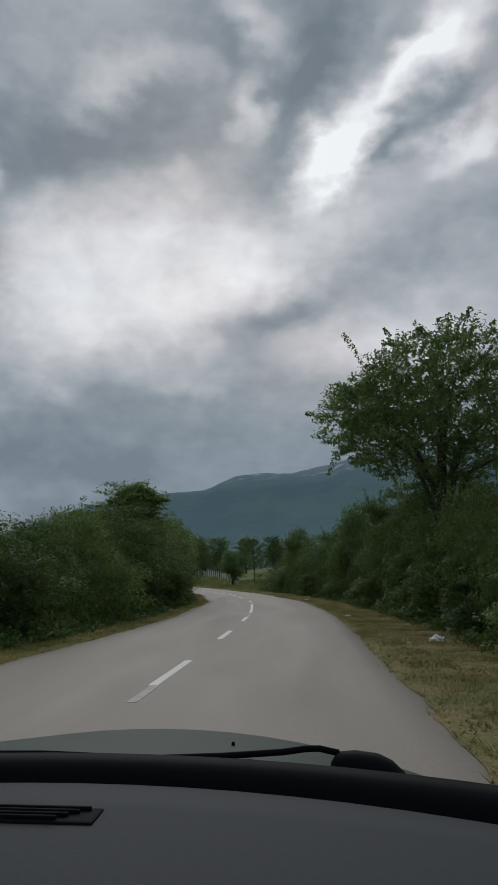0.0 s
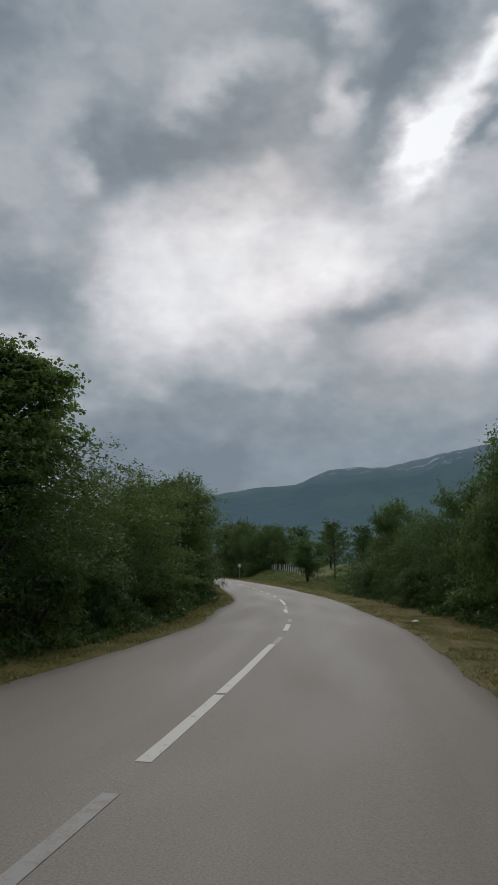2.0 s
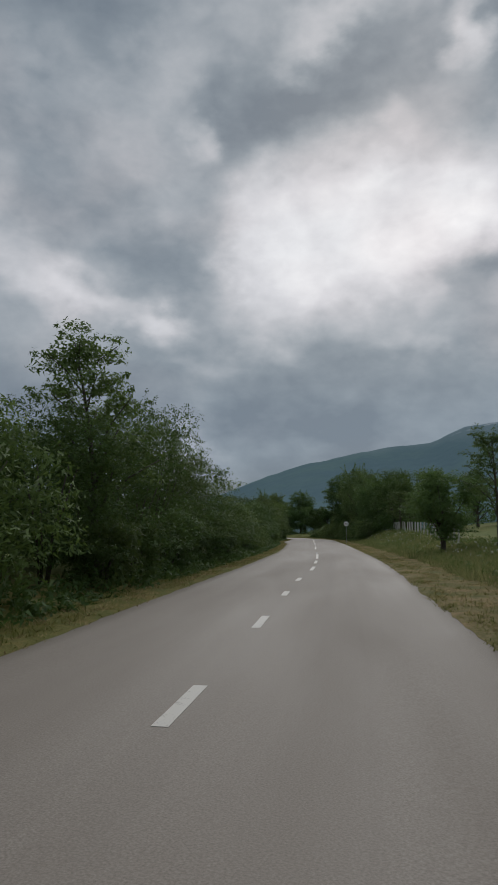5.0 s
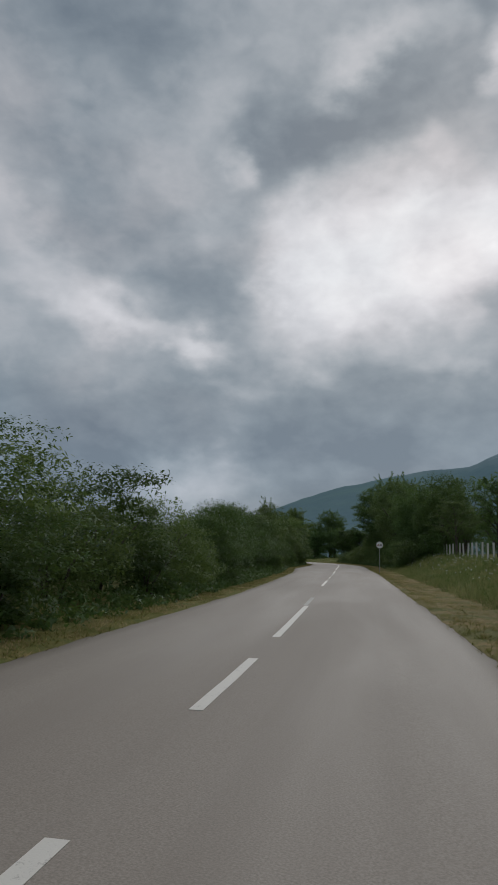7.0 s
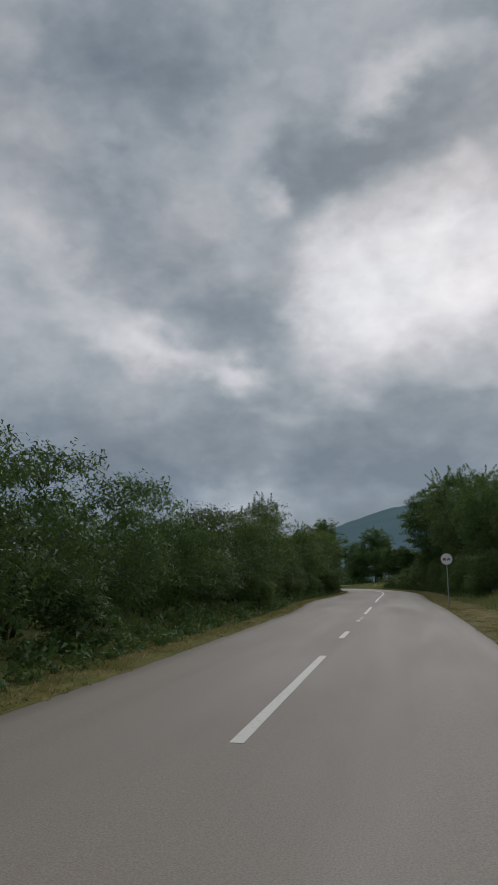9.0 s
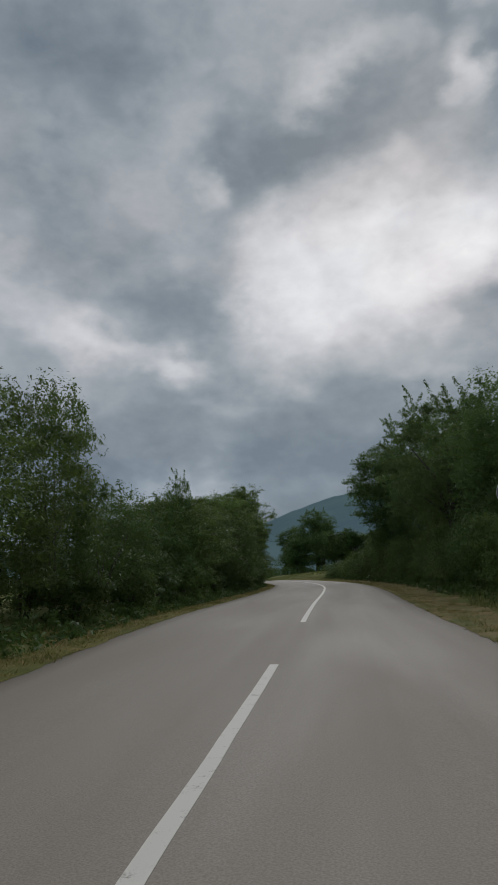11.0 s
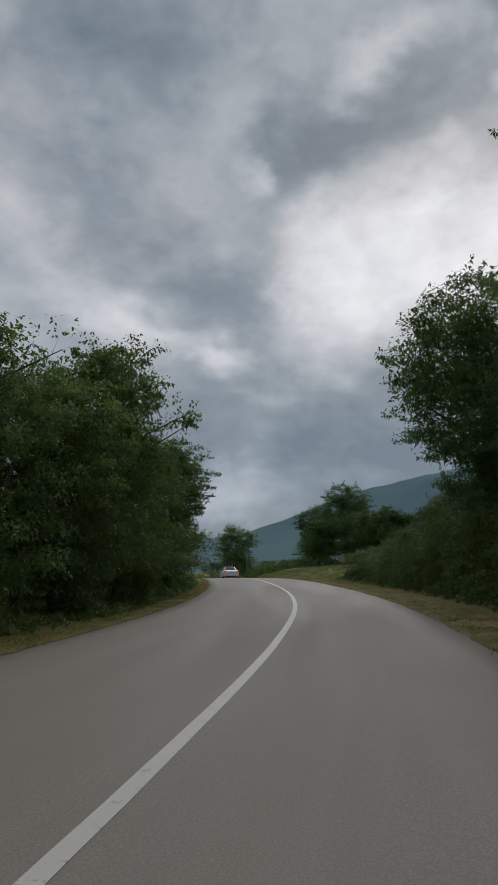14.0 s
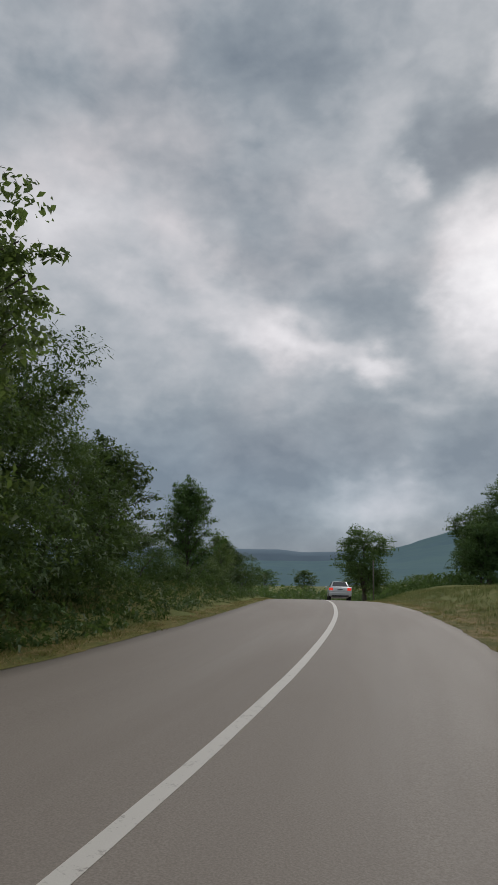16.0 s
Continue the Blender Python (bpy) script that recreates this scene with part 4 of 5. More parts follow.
def build_right_plants():
    rng = np.random.default_rng(8)
    y = 12.0
    while y < 66:
        h = float(np.interp(y, [12, 20, 30, 36, 45, 52, 58, 62, 66], [2.8, 3.5, 4.2, 3.8, 3.6, 3.0, 3.0, 2.4, 1.8])) * rng.uniform(0.72, 1.2)
        r = rng.uniform(1.3, 2.0)
        d = float(half_right(y)) + 2.1 + r
        p = spot(y, d)
        pale = rng.random() < 0.35
        k = ("pale%d" if pale else "hedge%d") % rng.integers(2 if pale else 4)
        plant(k, p.x, p.y, (r / 2.1, r / 2.1, h / 3.1), facing(y, 1) + rng.uniform(-40, 40), PALE if pale else GREEN, "bush", HEDGE, 0.05)
        if rng.random() < 0.6:
            q = spot(y + rng.uniform(-0.8, 0.8), float(half_right(y)) + 2.7 + rng.uniform(0.0, 0.5))
            k2 = "low%d" % rng.integers(2)
            plant(k2, q.x, q.y, (1.1, 1.1, rng.uniform(1.1, 1.9) / 1.5), facing(y, 1) + rng.uniform(-40, 40), "low green shrub at the foot of the hedge", "bush", HEDGE, 0.05)
        if rng.random() < 0.8:
            q = spot(y + 0.6, d + 2.6)
            plant("back%d" % rng.integers(2), q.x, q.y, (0.85, 0.85, h * rng.uniform(0.95, 1.2) / 6.1), facing(y, 1) + rng.uniform(-40, 40), TALLG, "bush", HEDGE, 0.05)
        y += r * rng.uniform(1.15, 1.5)
    tall = ((5.6, 24.6, 5.0, "tall0", 0.8), (6.2, 28.5, 5.6, "tall2", 0.9), (3.4, 43.0, 6.0, "dense", 0.95), (5.4, 41.5, 4.8, "tall1", 0.8), (4.3, 34.0, 5.6, "talldark", 0.8), (2.6, 49.0, 4.8, "talldark", 0.85), (0.9, 54.5, 3.9, "tall1", 0.7), (-0.5, 61.2, 5.1, "talldark", 0.75), (-0.6, 68.7, 6.2, "dense", 0.85), (1.4, 66.0, 5.0, "tallpale0", 0.8), (-2.6, 72.5, 2.6, "hedge1", 0.8), (-4.4, 77.0, 1.8, "pale0", 0.7))
    for x, yy, h, k, s_ in tall:
        plant(k, x, yy, (s_, s_, h / (6.1 if k.startswith("tall") else 5.2 if k == "dense" else 3.1)), facing(yy, 1), TALLG if h > 3 else GREEN, "bush", HEDGE, 0.05)
    # wood at the bend past the sign
    big = ((-31.7, 163.4, 10.4, "shooty", 0.93), (-27.6, 156.5, 8.8, "round0", 0.95), (-31.8, 170.6, 9.4, "round0", 1.0), (-33.0, 177.0, 12.0, "round1", 1.1), (-36.2, 180.8, 13.0, "shooty", 1.05), (-42.0, 191.0, 12.8, "oak", 1.0), (-27.5, 170.0, 11.0, "round0", 1.1), (-23.5, 162.0, 9.6, "round1", 1.05), (-30.0, 184.0, 12.0, "round0", 1.2))
    for x, yy, h, k, s in big:
        plant(k, x, yy, (s, s, h / {"oak": 12.0, "shooty": 11.0}.get(k, 10.0)), rng.uniform(0, 360), "big dark green broadleaf tree at the bend", "tree", "trees at the bend", 0.05)
    for yy in np.arange(154.0, 193.0, 3.4):
        q = spot(float(yy), float(half_right(yy)) + rng.uniform(5.2, 6.2))
        k = ("tall%d" % rng.integers(4)) if rng.random() < 0.6 else "talldark"
        plant(k, q.x, q.y, (0.85, 0.85, float(np.interp(yy, [156, 162, 180, 186, 193], [6.0, 7.6, 8.0, 6.2, 5.0])) * rng.uniform(0.88, 1.1) / 6.1), facing(float(yy), 1), TALLG, "bush", HEDGE, 0.05)
    for x, yy, h, k, s in ((-42.6, 190.4, 5.2, "talldark", 0.75), (-41.2, 191.6, 6.4, "tall2", 0.85), (-41.1, 188.4, 5.6, "tall1", 0.8), (-39.6, 186.6, 6.2, "talldark", 0.8), (-44.2, 193.4, 3.9, "tallpale0", 0.6)):
        plant(k, x, yy, (s, s, h / 6.1), facing(yy, 1), TALLG, "bush", HEDGE, 0.05)
    y = 143.0
    while y < 204:
        h = float(np.interp(y, [143, 150, 165, 185, 196, 204], [2.2, 3.0, 3.4, 3.3, 2.8, 1.6])) * rng.uniform(0.75, 1.25)
        r = rng.uniform(1.5, 2.1)
        d = float(half_right(y)) + 2.0 + r
        p = spot(y, d)
        if y < 190:
            q = spot(y + 0.5, d + 2.2)
            plant("back%d" % rng.integers(2), q.x, q.y, (0.85, 0.85, h * rng.uniform(1.1, 1.6) / 6.1), facing(y, 1) + rng.uniform(-40, 40), TALLG, "bush", HEDGE, 0.05)
        pale = rng.random() < (0.5 if y < 176 else 0.8)
        k = ("pale%d" if pale else "hedge%d") % rng.integers(2 if pale else 4)
        plant(k, p.x, p.y, (r / 2.1, r / 2.1, h / 3.1), facing(y, 1) + rng.uniform(-40, 40), PALE if pale else GREEN, "bush", HEDGE, 0.05)
        y += r * rng.uniform(1.1, 1.45)
    # trees in and beyond the meadow
    for x, yy, h, k, s, lab in ((-9.7, 95.0, 4.9, "dense", 1.15, "small round dark tree at the meadow's edge"), (-6.6, 92.0, 6.6, "open0", 1.0, "slender young tree at the meadow's edge"), (-20.5, 139.0, 5.4, "open0", 1.2, "small roadside tree behind the fence"), (-23.8, 150.5, 9.0, "round0", 0.9, "round dark tree behind the fence"), (-18.6, 153.0, 8.8, "far", 1.0, "round dark tree behind the fence"), (-13.0, 155.0, 8.0, "far", 1.0, "round dark tree behind the fence"), (-7.0, 157.0, 7.6, "far", 1.0, "round dark tree behind the fence")):
        plant(k, x, yy, (s, s, h / {"far": 9.0, "open0": 7.0, "dense": 5.0}.get(k, 10.0)), rng.uniform(0, 360), lab, "tree", "", 0.05)
    for i in range(30):
        t = i / 29
        x, yy = -34 + 150 * t + rng.uniform(-6, 6), 215 + 60 * t + rng.uniform(-10, 10)
        h = rng.uniform(7, 11)
        plant("far", x, yy, (rng.uniform(0.9, 1.3), rng.uniform(0.9, 1.3), h / 9.0), rng.uniform(0, 360), "dark tree in the row across the meadow", "tree", "trees across the meadow", 0.1)
    # trees past the crest
    for x, yy, top, k, s in ((-89.3, 254.5, 6.9, "dense", 1.9), (-82.6, 283.5, 15.6, "oak", 1.3), (-88.0, 286.0, 9.5, "dense", 2.1), (-92.5, 291.0, 12.5, "dense", 2.1), (-84.0, 277.0, 9.0, "dense", 2.1), (-79.0, 277.0, 10.0, "dense", 2.1), (-74.0, 272.0, 9.5, "bushy", 2.1), (-86.0, 279.0, 9.0, "bushy", 2.1), (-70.0, 266.0, 9.4, "bushy", 2.1), (-66.0, 261.0, 9.2, "bushy", 2.1), (-61.0, 258.0, 9.4, "bushy", 2.1)):
        g = float(ground_z(np.array([x]), np.array([yy]))[0])
        plant(k, x, yy, (s, s, (top - g) / {"talldark": 6.0, "oak": 12.0, "bushy": 5.0, "dense": 5.0}.get(k, 10.0)), rng.uniform(0, 360), "dark broadleaf tree standing past the crest", "tree", "trees past the crest", 0.1)
    for i in range(14):
        a = radians(18 + 40 * (i + rng.uniform(-0.4, 0.4)) / 13)
        r = rng.uniform(190, 270)
        x, yy = -46 - r * math.sin(a), 185 + r * math.cos(a)
        g = float(ground_z(np.array([x]), np.array([yy]))[0])
        h = max(4.0, 0.2 + rng.uniform(-0.8, 2.2) - g)
        plant("far", x, yy, (rng.uniform(1.2, 1.7), rng.uniform(1.2, 1.7), h / 9.0), rng.uniform(0, 360), "dark tree in the belt beyond the crest", "tree", "trees beyond the crest", 0.1)
    # left side at the crest
    CREST = "small bushy tree beside the road's crest"
    low = "low green bush on the grassy bank"
    for x, yy, h, k, s, lab in ((-61.4, 193.0, 6.4, "tall0", 1.1, TALLG), (-64.2, 198.8, 4.6, "bushy", 1.1, CREST), (-67.0, 202.4, 1.9, "hedge0", 0.75, GREEN), (-70.2, 208.2, 5.0, "bushy", 0.85, CREST), (-68.9, 205.4, 1.4, "hedge1", 0.6, low), (-73.0, 211.4, 2.0, "pale0", 0.7, low), (-76.6, 217.4, 3.6, "open1", 0.6, CREST), (-75.2, 214.6, 1.8, "hedge2", 0.65, low), (-79.6, 220.5, 3.4, "bushy", 0.7, CREST), (-78.4, 218.4, 1.8, "hedge3", 0.7, low), (-82.0, 224.0, 3.0, "bushy", 0.75, CREST), (-84.5, 228.0, 2.8, "hedge1", 0.9, GREEN)):
        base = 6.0 if k.startswith("tall") else {"open1": 7.0, "bushy": 5.0}.get(k, 3.1)
        plant(k, x, yy, (s, s, h / base), facing(yy, -1), lab, "tree" if lab == CREST else "bush", "", 0.05)


build_right_plants()


def build_far_hedge():
    rng = np.random.default_rng(61)
    cs, rs = [], []
    for _ in range(2600):
        a = radians(rng.uniform(10, 66))
        r = rng.uniform(92, 130)
        x, y = -46 - r * math.sin(a), 185 + r * math.cos(a)
        g = float(ground_z(np.array([x]), np.array([y]))[0])
        top = max(1.5, -1.3 + 0.9 * noise.noise((a * 30, 2.0, 0.0)) - g)
        cs.append((x, y, g + top * rng.random()))
        rs.append(rng.uniform(0.5, 1.0))
    ob = new("far_hedge", crown_mesh("far_hedge", [leaves(rng, cs, rs, 12, 0.5, 3)], leaf_dark))
    tagged(ob, "dark hedge line across the fields beyond the crest", "hedge", kind="stuff")
    cs, rs = [], []
    for _ in range(2400):
        t = rng.random()
        x, y = -36 + 156 * t + rng.uniform(-3, 3), 212 + 60 * t + rng.uniform(-5, 5)
        g = float(ground_z(np.array([x]), np.array([y]))[0])
        cs.append((x, y, g + (2.6 + 1.4 * noise.noise((x * 0.11, 5.0, 0.0))) * rng.random()))
        rs.append(rng.uniform(0.5, 1.0))
    ob = new("far_hedge", crown_mesh("far_hedge", [leaves(rng, cs, rs, 12, 0.5, 3)], leaf_dark))
    tagged(ob, "dark scrub under the trees across the meadow", "hedge", kind="stuff")


build_far_hedge()

big_tree = make_bush(207, leaf_oak, 10.2, 4.2, 34, 400, 58, 0.145, 140, "tree", belly=1.0, sprig=1.5, inner=9, low=3.5, tuft=0.55)
big_tree.matrix_basis = pose(4.9, 25.0, float(ground_z(np.array([4.6]), np.array([26.0]))[0]), 0, 0, 20)
tagged(big_tree, "tall open-crowned broadleaf tree standing over the hedge", "tree")


# ---------------------------------------------------------------- grass
def blades(name, label, n, area, height, mat, seed, clump=7, wide=0.012, lean=0.35):
    """Tufts of grass strewn over a stretch of the roadside; area(rng) gives an (along, across) pair."""
    rng = np.random.default_rng(seed)
    sd = []
    while len(sd) < n:
        q = area(rng)
        if noise.noise((q[0] * 0.9, q[1] * 1.6, seed * 2.0)) > rng.uniform(-0.55, 0.35):
            sd.append(q)
    sd = np.array(sd)
    a = line_turn(sd[:, 0])
    px = line_x(sd[:, 0]) + sd[:, 1] * np.cos(a)
    py = sd[:, 0] + sd[:, 1] * np.sin(a)
    edge = np.where(sd[:, 1] > 0, sd[:, 1] - half_right(sd[:, 0]), -sd[:, 1] - half_left(sd[:, 0]))
    k = np.clip(edge / 1.8, 0, 1)
    pz = (road_z(sd[:, 0]) - 0.015) * (1 - k) + ground_z(px, py) * k
    if height < 0.2:
        pz = pz + 0.05 * np.clip(edge / 0.3, 0, 1)
    base = np.repeat(np.stack([px, py, pz], -1), clump, 0)
    m = len(base)
    base[:, :2] += rng.normal(size=(m, 2)) * 0.07
    h = height * rng.uniform(0.5, 1.25, m) * np.repeat(rng.uniform(0.6, 1.2, n), clump)
    az = rng.uniform(0, 2 * np.pi, m)
    out = np.stack([np.cos(az), np.sin(az)], -1)
    side = np.stack([-out[:, 1], out[:, 0]], -1) * (wide * rng.uniform(0.7, 1.4, m))[:, None]
    ln = (lean * h * rng.uniform(0.3, 1.4, m))[:, None]
    v = np.zeros((m, 5, 3))
    v[:, 0, :2], v[:, 1, :2] = base[:, :2] - side, base[:, :2] + side
    v[:, 2, :2], v[:, 3, :2] = base[:, :2] + side * 0.8 + out * ln * 0.35, base[:, :2] - side * 0.8 + out * ln * 0.35
    v[:, 4, :2] = base[:, :2] + out * ln
    v[:, 0:2, 2] = base[:, 2:3] - 0.01
    v[:, 2:4, 2] = base[:, 2:3] + h[:, None] * 0.6
    v[:, 4, 2] = base[:, 2] + h
    if height < 0.6:
        v = v[:, (0, 1, 4)]
        under = np.cross(v[:, 1] - v[:, 0], v[:, 2] - v[:, 0])[:, 2] < 0
        v[under] = v[under][:, (1, 0, 2)]
        faces = np.arange(m * 3).reshape(-1, 3).tolist()
    else:
        i = np.arange(m)[:, None] * 5
        faces = (i + np.array([0, 1, 2, 3])).tolist() + (i + np.array([3, 2, 4])).tolist()
    me = mesh_of(name, v.reshape(-1, 3).tolist(), faces, (mat,), True)
    up_ = np.zeros((m, v.shape[1], 3))
    up_[:, :, :2], up_[:, :, 2] = out[:, None, :] * 0.45, 0.9
    me.normals_split_custom_set_from_vertices(up_.reshape(-1, 3).tolist())
    ob = new(name, me)
    tagged(ob, label, "grass", kind="stuff")


def strip(y0, y1, side, lo, hi, bias=1.0):
    half = half_left if side < 0 else half_right

    def area(rng):
        y = rng.uniform(y0, y1)
        return y, side * (float(half(y)) + lo + (hi - lo) * rng.random() ** bias)

    return area


blades("verge_grass", "short green and straw-coloured grass along the verge", 11500, strip(4, 235, -1, 0.06, 1.5), 0.055, blade_green, 3, 7, 0.010, 2.2)
blades("verge_grass", "dry straw-coloured grass along the verge", 6000, strip(4, 235, -1, 0.06, 1.2), 0.05, blade_dry, 4, 7, 0.010, 2.2)
blades("verge_grass", "dry straw-coloured grass along the verge", 9000, strip(4, 235, 1, 0.3, 2.5), 0.045, blade_dry, 5, 7, 0.010, 2.4)
blades("verge_grass", "short green grass along the verge", 8500, strip(4, 235, 1, 0.06, 2.6, 1.6), 0.055, blade_green, 6, 7, 0.010, 2.2)
blades("verge_grass", "short green and dry grass on the trodden verge", 5000, strip(3, 45, 1, 0.1, 2.6), 0.04, blade_green, 15, 7, 0.010, 2.2)
blades("meadow_grass", "tall green grass and weeds on the bank below the fence", 9000, strip(66, 150, 1, 1.7, 9.0), 0.36, blade_meadow, 7, 7, 0.014, 1.0)
blades("meadow_grass", "rough grass on the bank at the crest", 9000, strip(192, 240, 1, 0.7, 11.0), 0.22, blade_meadow, 8, 7, 0.010, 0.8)
blades("meadow_grass", "rough grass on the bank at the crest", 5000, strip(190, 240, -1, 0.8, 7.0), 0.25, blade_meadow, 9, 7, 0.010, 0.8)


def build_flowers():
    rng = np.random.default_rng(71)
    cs = []
    for _ in range(420):
        y = rng.uniform(68, 146)
        p = spot(y, float(half_right(y)) + rng.uniform(3.2, 9.0))
        g = float(ground_z(np.array([p.x]), np.array([p.y]))[0])
        cs.append((p.x, p.y, g + rng.uniform(0.24, 0.42)))
    white = plain("white_petal", (0.72, 0.72, 0.66), 0.7)
    ob = new("wild_flowers", crown_mesh("wild_flowers", [leaves(rng, cs, [0.05] * len(cs), 7, 0.06, 3)], white))
    tagged(ob, "small white flower heads among the meadow weeds", "flowers", kind="stuff")


build_flowers()


# ---------------------------------------------------------------- sign, fence, pole, litter
def build_sign():
    x, y = -26.62, 136.7
    g = float(ground_z(np.array([x]), np.array([y]))[0])
    root = new("road_sign")
    root.matrix_basis = pose(x, y, g, 0, 0, 17)
    steel = plain("galvanised_post", (0.36, 0.37, 0.37), 0.45, 0.7)
    part("post", tube([(0, 0, -0.3), (0, 0, 2.78)], [0.03, 0.03], 10), steel, root, "grey steel post")
    bm = bmesh.new()
    bmesh.ops.create_cone(bm, cap_ends=True, segments=40, radius1=0.30, radius2=0.30, depth=0.018)
    bmesh.ops.rotate(bm, cent=(0, 0, 0), matrix=Matrix.Rotation(radians(90), 3, "X"), verts=bm.verts)
    bmesh.ops.translate(bm, vec=(0, -0.045, 2.47), verts=bm.verts)
    face = part("disc", bm, plain("sign_white", (0.72, 0.72, 0.70), 0.4, vary=0.06), root, "round white sign face")
    # grey rim and the pair of small car shapes
    rim = [(math.cos(a), math.sin(a)) for a in np.linspace(0, 2 * math.pi, 41)[:-1]]
    vs = [(c * r, -0.057, 2.47 + s_ * r) for r in (0.298, 0.275) for c, s_ in rim]
    fs = [(i, (i + 1) % 40, 40 + (i + 1) % 40, 40 + i) for i in range(40)]
    grey = plain("sign_grey", (0.20, 0.20, 0.21), 0.5, vary=0.1)
    part("rim", (vs, fs), grey, face)
    red = plain("sign_red", (0.30, 0.10, 0.09), 0.5, vary=0.1)
    for cx, mat in ((-0.105, red), (0.105, grey)):
        bm = bmesh.new()
        box(bm, cx - 0.085, cx + 0.085, -0.060, -0.055, 2.41, 2.475)
        box(bm, cx - 0.06, cx + 0.06, -0.060, -0.055, 2.476, 2.53)
        box(bm, cx - 0.08, cx - 0.045, -0.060, -0.055, 2.375, 2.409)
        box(bm, cx + 0.045, cx + 0.08, -0.060, -0.055, 2.375, 2.409)
        part("car_shape", bm, mat, face)
    for z in (2.34, 2.60):
        bm = bmesh.new()
        box(bm, -0.045, 0.045, -0.038, 0.036, z - 0.015, z + 0.015, 0.004)
        part("bracket", bm, steel, root)
    tagged(root, "round white sign with two car shapes on a steel post", "road sign")


build_sign()


def build_fence():
    root = new("fence")
    root.location = (-11.2, 104.0, 0)
    rng = np.random.default_rng(21)
    line = np.array([(-9.6, 101.0), (-11.1, 107.5), (-14.2, 120.0), (-18.6, 134.0), (-24.6, 153.0), (-27.5, 163.0)])
    seg = np.concatenate([[0], np.cumsum(np.linalg.norm(np.diff(line, axis=0), axis=1))])
    tops = []
    bm = bmesh.new()
    box(bm, -0.06, 0.06, -0.06, 0.06, -0.3, 1.34, 0.012)
    me = bpy.data.meshes.new("post")
    bm.to_mesh(me)
    bm.free()
    me.materials.append(concrete)
    for q in np.arange(0, seg[-1], 2.1):
        x, y = float(np.interp(q, seg, line[:, 0])), float(np.interp(q, seg, line[:, 1]))
        z = float(ground_z(np.array([x]), np.array([y]))[0])
        ob = part("post", me, concrete, root)
        ob.matrix_basis = Matrix.Translation(-root.location) @ pose(x, y, z, rng.normal() * 1.5, rng.normal() * 1.5, 17 + rng.normal() * 4)
        tops.append(Vector((x, y, z)) - root.location)
    for hgt in (0.25, 0.55, 0.85, 1.12):
        pts = [p + Vector((0.045, 0, hgt + 0.01 * rng.normal())) for p in tops]
        part("wire", tube(pts, [0.0035] * len(pts), 4), wire_mat, root)
    tagged(root, "pale concrete post and wire fence along the meadow", "fence")


build_fence()


def build_pole():
    x, y = -82.3, 244.7
    g = float(ground_z(np.array([x]), np.array([y]))[0])
    root = new("utility_pole")
    root.location = (x, y, g)
    wood = plain("weathered_pole_wood", (0.16, 0.14, 0.12), 0.9, vary=0.3)
    part("pole", tube([(0, 0, -0.5), (0, 0, 2.6 - g)], [0.075, 0.06], 10), wood, root, smooth=True)
    tagged(root, "short weathered wooden pole past the crest", "utility pole")


build_pole()


def build_litter():
    def bag(x, y, r, seed, label):
        g = float(ground_z(np.array([x]), np.array([y]))[0])
        bm = bmesh.new()
        bmesh.ops.create_icosphere(bm, subdivisions=3, radius=1.0)
        for v in bm.verts:
            k = 1 + 0.45 * noise.noise(v.co * 2.2 + Vector((seed, 0, 0))) + 0.25 * noise.noise(v.co * 5 + Vector((0, seed, 0)))
            v.co = Vector((v.co.x * r * k * 1.3, v.co.y * r * k, max(-0.3, v.co.z) * r * 0.75 * k))
        me = bpy.data.meshes.new("litter")
        bm.to_mesh(me)
        bm.free()
        me.materials.append(white_film)
        ob = new("litter", me)
        ob.matrix_basis = pose(x, y, g + 0.06 + r * 0.22, 0, 0, seed * 40)
        tagged(ob, label, "litter", group="litter on the verge")

    for i, (x, y, r) in enumerate(((2.75, 15.3, 0.13), (2.1, 15.0, 0.05), (1.45, 24.7, 0.10), (0.1, 42.6, 0.10), (1.2, 27.5, 0.05), (-5.75, 29.9, 0.07), (-29.0, 104.0, 0.06), (-40.6, 150.3, 0.08), (-22.2, 124.5, 0.05))):
        bag(x, y, r, 1.7 * i + 1, "crumpled white plastic litter on the grass verge")


build_litter()


# ---------------------------------------------------------------- the silver saloon ahead
def loft(rings):
    """Skin over rings of equal length, ends closed."""
    n = len(rings[0])
    vs = [p for r in rings for p in r]
    fs = [(i * n + k, i * n + (k + 1) % n, (i + 1) * n + (k + 1) % n, (i + 1) * n + k) for i in range(len(rings) - 1) for k in range(n)]
    fs += [tuple(range(n - 1, -1, -1)), tuple((len(rings) - 1) * n + k for k in range(n))]
    return vs, fs


def glass_material(name, col=(0.02, 0.025, 0.03)):
    m, t = material(name)
    finish(t, col, 0.06, 0.0, spec=0.8)
    return m


def lamp_material(name, col, power):
    m, t = material(name)
    finish(t, col, 0.25, 0.0, **{"Emission Color": (*col, 1), "Emission Strength": power})
    return m


def car_paint(name, col):
    m, t = material(name)
    n = t.noise(coords(t), 30.0, 3.0)
    c = t.mix(n, tuple(v * 0.94 for v in col), col)
    finish(t, c, 0.28, 0.55, **{"Coat Weight": 0.6, "Coat Roughness": 0.08})
    return m


rubber = plain("tyre_rubber", (0.02, 0.02, 0.02), 0.85)
alloy = plain("alloy_rim", (0.45, 0.45, 0.46), 0.35, 0.9)
dark_plastic = plain("dark_plastic", (0.022, 0.023, 0.025), 0.6, vary=0.25, scale=60.0)


